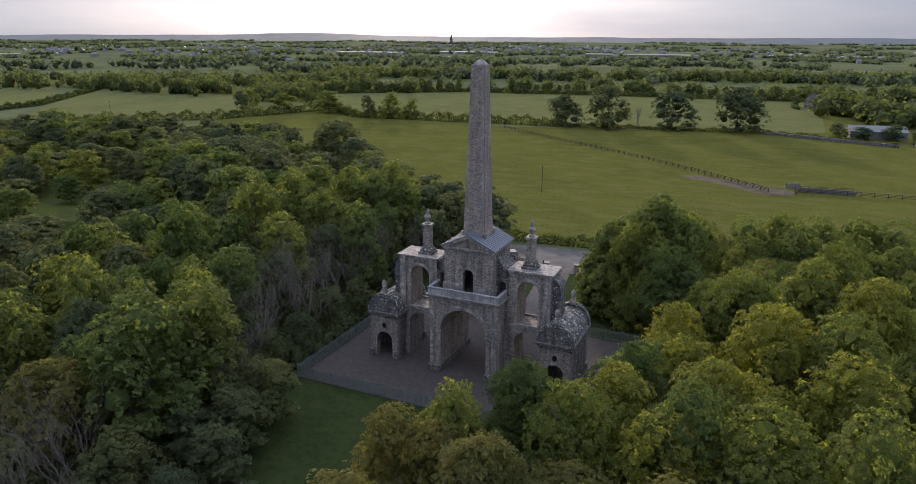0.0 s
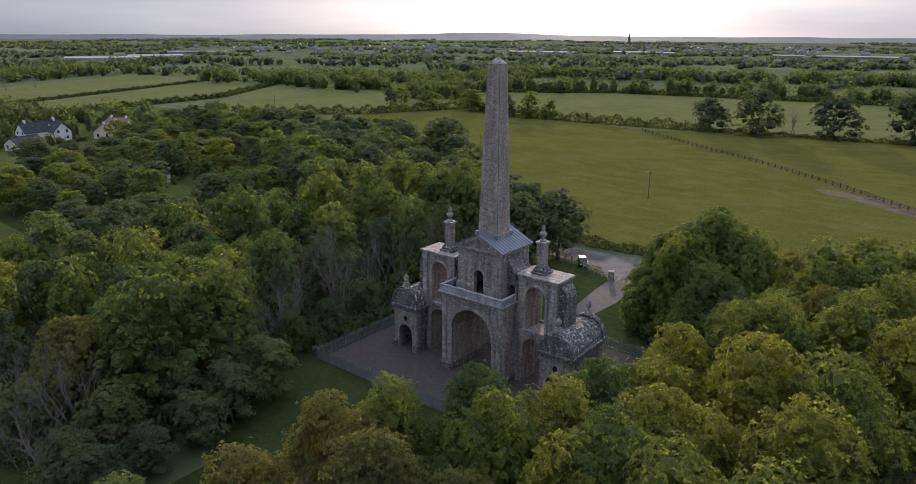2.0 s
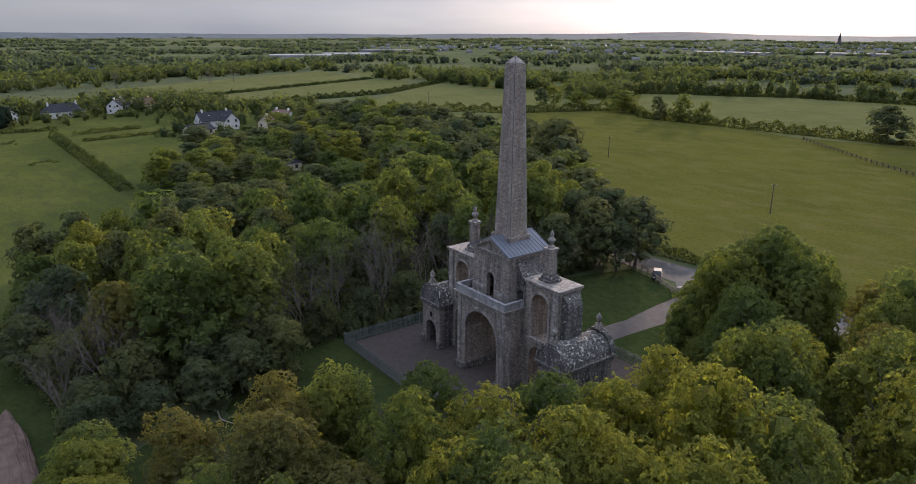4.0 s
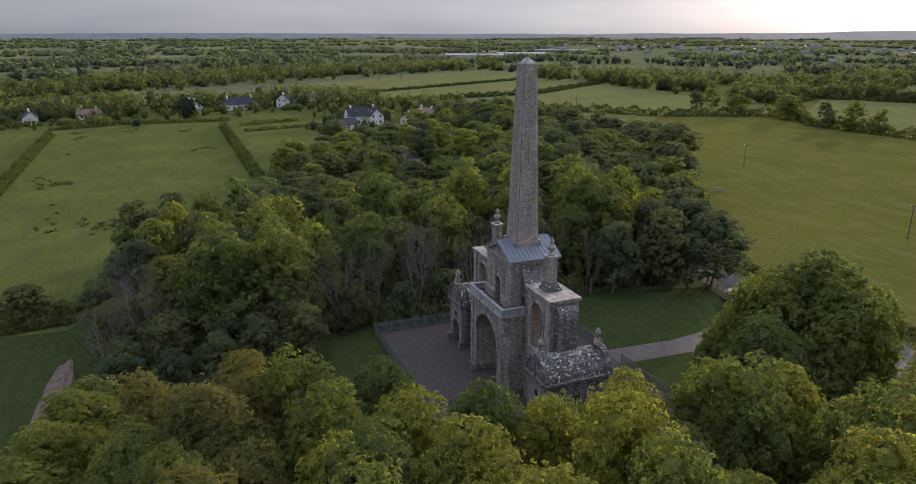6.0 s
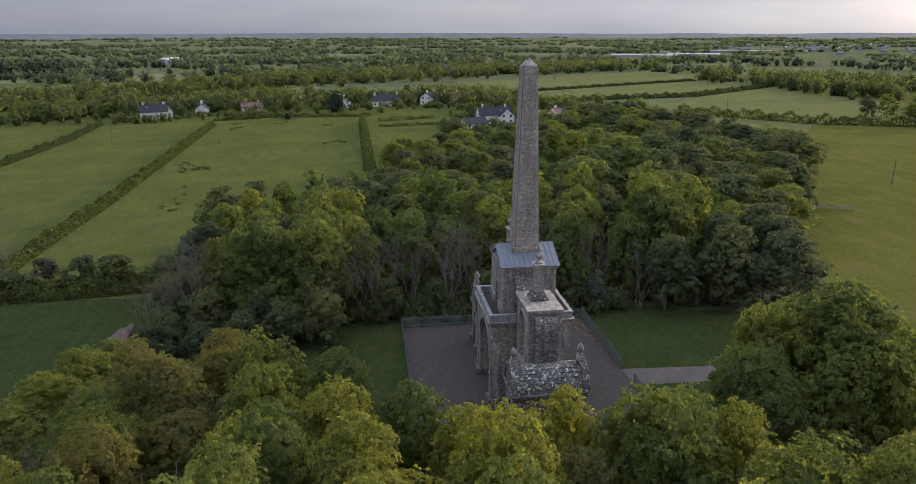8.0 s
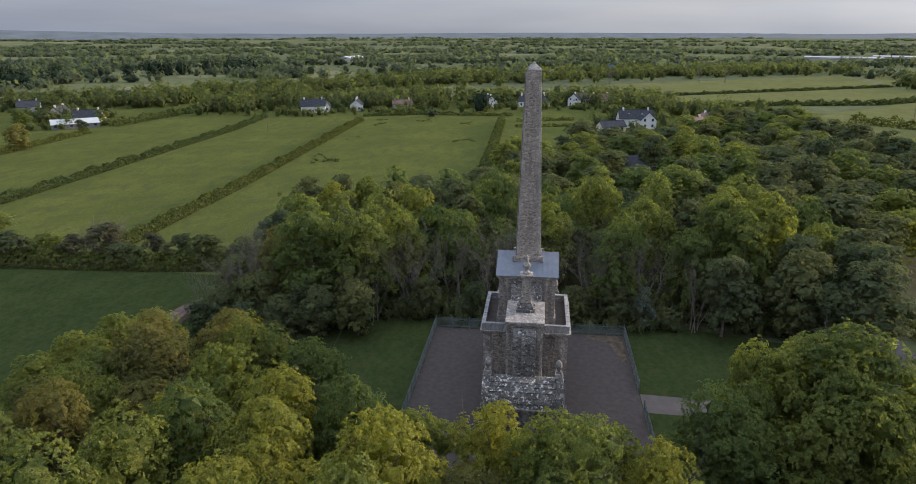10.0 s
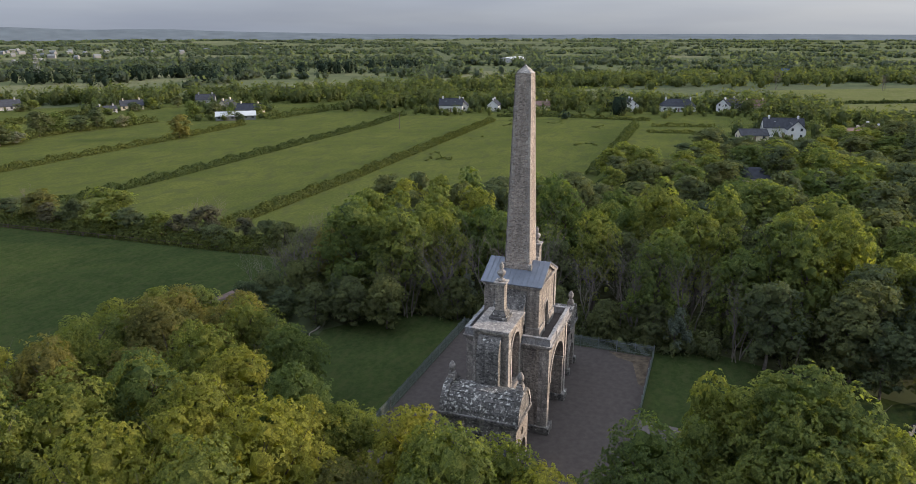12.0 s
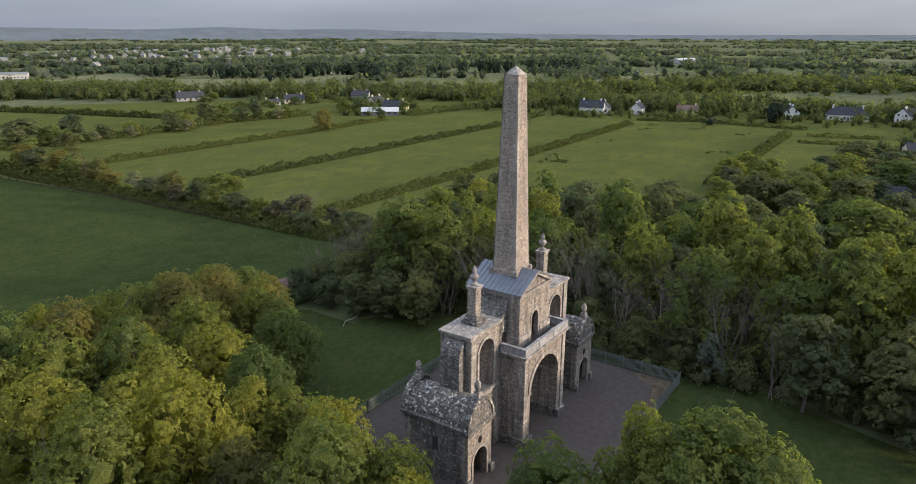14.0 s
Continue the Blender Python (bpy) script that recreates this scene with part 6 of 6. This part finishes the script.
def church_spire(x, y):
    ob = base("church", (x, y, 0), 30, "distant church with a tall thin spire", "church")
    part("nave", extrude([(-9, 0), (9, 0), (9, 12), (0, 20), (-9, 12)], 0, 50), M_DARKSTONE, ob)
    part("tower", box(-5, 5, -9, 1, 0, 24), M_DARKSTONE, ob)
    part("spire", taper(bmesh.new(), 4.6, 0.2, 24, 46, (0, -4)), M_SLATE, ob)


church_spire(-1145, 2468)


def hills():
    """Low hills that close the plain on the horizon."""
    bm = bmesh.new()
    low, high, back, n = [], [], [], 220
    for i in range(n + 1):
        a = radians(-40 + 260 * i / n)
        d = 4550
        deg = math.degrees(a)
        h = 26 + 7 * noise.noise((i * 0.05, 0, 3)) + 5 * noise.noise((i * 0.21, 5, 0)) + 2.0 * noise.noise((i * 0.9, 9, 0))
        h += 40 * math.exp(-((deg - 158) / 13) ** 2) + 30 * math.exp(-((deg - 143) / 5) ** 2) + 14 * math.exp(-((deg - 126) / 6) ** 2) + 30 * math.exp(-((deg - 134) / 5) ** 2) + 16 * math.exp(-((deg - 36) / 6) ** 2) + 10 * math.exp(-((deg + 6) / 9) ** 2)
        x, y = -math.sin(a), math.cos(a)
        low.append(bm.verts.new((x * (d - 350), y * (d - 350), -0.5)))
        high.append(bm.verts.new((x * d, y * d, h)))
        back.append(bm.verts.new((x * (d + 250), y * (d + 250), -0.5)))
    for i in range(n):
        bm.faces.new((low[i], low[i + 1], high[i + 1], high[i]))
        bm.faces.new((high[i], high[i + 1], back[i + 1], back[i]))
    bmesh.ops.recalc_face_normals(bm, faces=bm.faces)
    tagged(part("backdrop", bm, M_HILL), "low hills on the horizon, coloured blue-grey for haze", "hills", kind="structure")


# blue-grey of distance haze painted into the hills' own colour
M_HILL = plain("haze_blue_hill", (0.112, 0.130, 0.142), 0.9, 0, 0.15, 0.01)
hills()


# ---- by the road ----
def car(x, y, turn, paint, label):
    ob = base("parked_car", (x, y, 0.05), turn, label, "car")
    side = [(-2.0, 0.30), (2.05, 0.30), (2.1, 0.62), (1.95, 0.82), (1.05, 0.95), (-1.95, 1.0), (-2.08, 0.7)]
    bm = extrude(side, -0.86, 0.86)
    bmesh.ops.bevel(bm, geom=list(bm.edges), offset=0.06, segments=2, affect="EDGES")
    part("body", bm, paint, ob)
    bm = extrude([(-1.9, 0.98), (1.05, 0.94), (0.35, 1.42), (-1.55, 1.46)], -0.74, 0.74)
    part("cabin_glass", bm, M_GLASS, ob)
    bm = extrude([(-1.6, 1.44), (0.36, 1.40), (0.25, 1.49), (-1.5, 1.52)], -0.72, 0.72)
    part("roof", bm, M_SILVER, ob)
    for wx in (-1.3, 1.3):
        for wy in (-0.84, 0.84):
            bm = bmesh.new()
            tube(bm, (wx, wy - 0.1, 0.31), (wx, wy + 0.1, 0.31), 0.31, 0.31, 16)
            w = part("wheel", bm, M_RUBBER, ob)
            bm = bmesh.new()
            tube(bm, (wx, wy - 0.11, 0.31), (wx, wy + 0.11, 0.31), 0.18, 0.18, 12)
            part("rim", bm, M_SILVER, w)
    for wy in (-0.62, 0.62):
        part("headlight", box(2.02, 2.1, wy - 0.16, wy + 0.16, 0.62, 0.76), M_LAMP, ob)
        part("tail_light", box(-2.08, -1.98, wy - 0.1, wy + 0.1, 0.75, 0.95), M_TILE, ob)
    part("number_plate", box(2.09, 2.12, -0.26, 0.26, 0.42, 0.52), M_WHITE, ob)


car(-11.6, 47.9, -52, M_CARPAINT, "black hatchback with a pale roof parked beside the road")
car(-158, 41, 80, M_SILVER, "silver hatchback parked on the drive beside a bungalow")


def gate_pillar(x, y):
    ob = base("gate_pillar", (x, y, 0), 12, "square rubble stone gate pillar with a flat cap", "pillar", "pillars of the roadside gate")
    part("shaft", box(-0.45, 0.45, -0.45, 0.45, 0, 1.75, bevel=0.03), M_RUBBLE, ob)
    part("cap", box(-0.55, 0.55, -0.55, 0.55, 1.75, 1.95, bevel=0.04), M_ASHLAR, ob)


for gx, gy in ((-2.7, 42.9), (3.2, 43.9)):
    gate_pillar(gx, gy)


def timber_fence(line, spacing, rails, height, label, group, mat=None):
    """Posts and rails along a line."""
    for a, b in zip(line, line[1:]):
        a, b = Vector((*a, 0)), Vector((*b, 0))
        run, way = (b - a).length, (b - a).normalized()
        ob = base("rail_fence", a, math.degrees(math.atan2(way.y, way.x)), label, "fence", group)
        n = max(1, round(run / spacing))
        bm = box(-0.11, 0.11, -0.11, 0.11, -0.1, height)
        me = bpy.data.meshes.new("post")
        bm.to_mesh(me)
        bm.free()
        me.materials.append(mat or M_TIMBER)
        for i in range(n + 1):
            p = new("post", me)
            p.parent, p.location = ob, (i * run / n, 0, 0)
            p.rotation_euler = (rng_t.gauss(0, 0.02), rng_t.gauss(0, 0.02), 0)
        for k in range(rails):
            z = height * (0.35 + 0.55 * k / max(1, rails - 1))
            part("rail", box(0, run, -0.16, -0.10, z - 0.07, z + 0.07), mat or M_TIMBER, ob)


timber_fence([(-3.3, 43.0), (-7.0, 44.6), (-10.5, 46.2), (-14.5, 48.6), (-20, 50)], 2.0, 3, 1.2, "low weathered timber fence beside the road", "roadside fence")
timber_fence([(-88, 246), (-50, 216), (-11, 187), (14, 165), (36.7, 142)], 3.4, 3, 1.5, "dark brown post and rail fence across the pasture", "pasture fence", M_STAKE)
timber_fence([(44, 146), (76, 148), (130, 142)], 3.4, 3, 1.5, "dark brown post and rail fence across the pasture", "pasture fence", M_STAKE)
timber_fence([(-76, 93), (-83, 99), (-80, 108)], 2.4, 3, 1.3, "weathered fence round a tree in the field", "fence by the wood")
timber_fence([(-43, -59), (-41, -76), (-37, -145), (-30, -216)], 4.5, 2, 1.0, "dark post and rail fence beside the scrub hedge", "field edge fence", M_STAKE)


def field_gate(x, y, turn):
    ob = base("field_gate", (x, y, 0), turn, "tall timber gate frame by the trodden earth", "gate")
    for px in (-2.2, 2.2):
        part("gate_post", box(px - 0.12, px + 0.12, -0.12, 0.12, 0, 2.6), M_TIMBER, ob)
    part("lintel", box(-2.3, 2.3, -0.1, 0.1, 2.45, 2.7), M_TIMBER, ob)
    for z in (0.4, 0.75, 1.1, 1.4):
        part("gate_bar", box(-2.1, 2.1, -0.04, 0.04, z - 0.05, z + 0.05), M_TIMBER, ob)


field_gate(39, 139, 20)


def board_panel(x, y, turn, ln, h):
    """A run of upright boards between posts."""
    ob = base("board_fence", (x, y, 0), turn, "low grey boarded screen in the field beside the gate", "fence", "boarded screens")
    n = round(ln / 0.5)
    bm = box(-0.24, 0.24, -0.04, 0.04, 0.05, h, bevel=0.012)
    me = bpy.data.meshes.new("board")
    bm.to_mesh(me)
    bm.free()
    me.materials.append(M_BOARD)
    for i in range(n):
        b = new("board", me)
        b.parent, b.location = ob, (-ln / 2 + (i + 0.5) * ln / n, 0, rng_t.gauss(0, 0.03))
    for i in range(max(2, round(ln / 3)) + 1):
        px = -ln / 2 + i * ln / max(2, round(ln / 3))
        part("post", box(px - 0.09, px + 0.09, 0.04, 0.2, 0, h + 0.2), M_STAKE, ob)


board_panel(53, 147, 4, 15, 1.5)
board_panel(43.5, 151.5, 20, 4, 1.5)
timber_fence([(44, 141), (45.5, 149), (60, 152)], 2.6, 3, 1.5, "dark brown post and rail pen beside the gate", "pasture fence", M_STAKE)


def field_wall(line, h):
    """A low rubble wall with a rough top."""
    for a, b in zip(line, line[1:]):
        a, b = Vector((*a, 0)), Vector((*b, 0))
        ln, way = (b - a).length, (b - a).normalized()
        bm = bmesh.new()
        n = int(ln / 1.2)
        for i in range(n):
            box(i * ln / n, (i + 1) * ln / n - 0.02, -0.35, 0.35, 0, h + rng_t.uniform(-0.12, 0.12), bm)
        ob = part("field_wall", bm, M_DARKSTONE)
        ob.matrix_world = pose(a.x, a.y, 0, 0, 0, math.degrees(math.atan2(way.y, way.x)))
        tagged(ob, "low dark rubble wall under the hedge", "wall", kind="structure")


field_wall([(33, 281), (60, 270), (86, 261)], 1.4)


def iron_gate(a, b):
    a, b = Vector((*a, 0)), Vector((*b, 0))
    ln, way = (b - a).length, (b - a).normalized()
    ob = base("barred_gate", a, math.degrees(math.atan2(way.y, way.x)), "closed dark metal barred gate between stone pillars", "gate")
    for x0, x1 in ((0.5, ln / 2 - 0.03), (ln / 2 + 0.03, ln - 0.5)):
        leaf_ob = part("gate_leaf", box(x0, x0 + 0.07, -0.03, 0.03, 0.12, 1.35), M_BRONZE, ob)
        part("stile", box(x1 - 0.07, x1, -0.03, 0.03, 0.12, 1.35), M_BRONZE, leaf_ob)
        for k in range(6):
            z = 0.16 + 0.225 * k
            part("bar", box(x0 + 0.07, x1 - 0.07, -0.02, 0.02, z, z + 0.05), M_BRONZE, leaf_ob)


iron_gate((-2.7, 42.9), (3.2, 43.9))
bm = lathe([(0.12, 0.0), (0.12, 0.85), (0.15, 0.9), (0.15, 0.98), (0.05, 1.05)], (0, 0), 12)
bollard = part("bollard", bm, M_BRONZE)
bollard.matrix_world = pose(-4.5, 46.4, 0.035)
tagged(bollard, "short dark iron bollard on the asphalt apron", "bollard")
bm = bmesh.new()
bmesh.ops.create_icosphere(bm, subdivisions=5, radius=1.0)
for v in bm.verts:
    v.co = v.co * (1 + 0.10 * noise.noise(v.co * 3.1))
    v.co = Vector((v.co.x * 17.0, v.co.y * 2.1, max(-0.05, v.co.z * 1.35 + 0.18 * noise.noise(Vector((v.co.x * 24, v.co.y * 5, 2))))))
mound = part("earth_mound", bm, M_EARTH)
mound.matrix_world = pose(-10.5, -58.4, 0, 0, 0, 0)
tagged(mound, "long low bank of bare brown earth beside the field", "mound")


def pole(x, y, h, arm=True):
    ob = base("utility_pole", (x, y, 0), 30, "thin dark timber utility pole standing in the pasture", "pole", "poles in the field")
    bm = bmesh.new()
    tube(bm, (0, 0, -0.2), (0, 0, h), 0.15, 0.11, 8)
    part("pole", bm, M_BARK, ob)
    if arm:
        part("cross_arm", box(-0.7, 0.7, -0.06, 0.06, h - 0.35, h - 0.22), M_BARK, ob)
        for xx in (-0.6, 0.6):
            part("insulator", lathe([(0.05, h - 0.22), (0.07, h - 0.1), (0.03, h)], (xx, 0), 8), M_LAMP, ob)


pole(-25.8, 112.3, 8.0)
pole(-107.8, 141.6, 8.0)
pole(-300, 190, 9.0)
pole(-235, -128, 8.0, False)


def pylon(x, y):
    ob = base("pylon", (x, y, 0), 20, "grey steel lattice power pylon", "pylon", "distant pylons")
    bm = bmesh.new()
    for sx in (-1, 1):
        for sy in (-1, 1):
            tube(bm, (sx * 3, sy * 3, 0), (sx * 0.5, sy * 0.5, 26), 0.22, 0.16, 4)
    for k in range(6):
        z0, z1 = 26 * k / 6, 26 * (k + 1) / 6
        w0, w1 = 3 - 2.5 * k / 6, 3 - 2.5 * (k + 1) / 6
        for s in (-1, 1):
            tube(bm, (-w0, s * w0, z0), (w1, s * w1, z1), 0.12, 0.12, 4)
            tube(bm, (w0, s * w0, z0), (-w1, s * w1, z1), 0.12, 0.12, 4)
    part("lattice_tower", bm, M_BARN, ob)
    for z, w in ((18, 5), (21.5, 4), (25, 3)):
        part("cross_arm", box(-w, w, -0.25, 0.25, z, z + 0.5), M_BARN, ob)


pylon(-420, -600)
pylon(-220, -820)
part("banner", box(-0.15, 0.15, -4.5, 4.5, 3, 7), M_BLUE).matrix_world = pose(-775, 80, 0, 0, 0, 10)
tagged(bpy.data.objects["banner"], "blue hoarding beside the distant wood", "hoarding")


bm = bmesh.new()
ring = None
for k in range(9):
    c = Vector((0.7 * k, 0.35 * math.sin(k * 0.9), 0.2 + 0.08 * math.sin(k * 1.3)))
    r = 0.17 - 0.015 * k
    nxt = [bm.verts.new(c + Vector((0, r * math.cos(a * math.pi / 4), r * math.sin(a * math.pi / 4)))) for a in range(8)]
    if ring:
        for a in range(8):
            bm.faces.new((ring[a], ring[(a + 1) % 8], nxt[(a + 1) % 8], nxt[a]))
    else:
        bm.faces.new(nxt[::-1])
    ring = nxt
bm.faces.new(ring)
log = part("fallen_branch", bm, M_DEADWOOD)
log.matrix_world = pose(-13.5, -37.5, 0.02, 0, 0, 12)
tagged(log, "bleached fallen branch lying on the lawn", "branch")
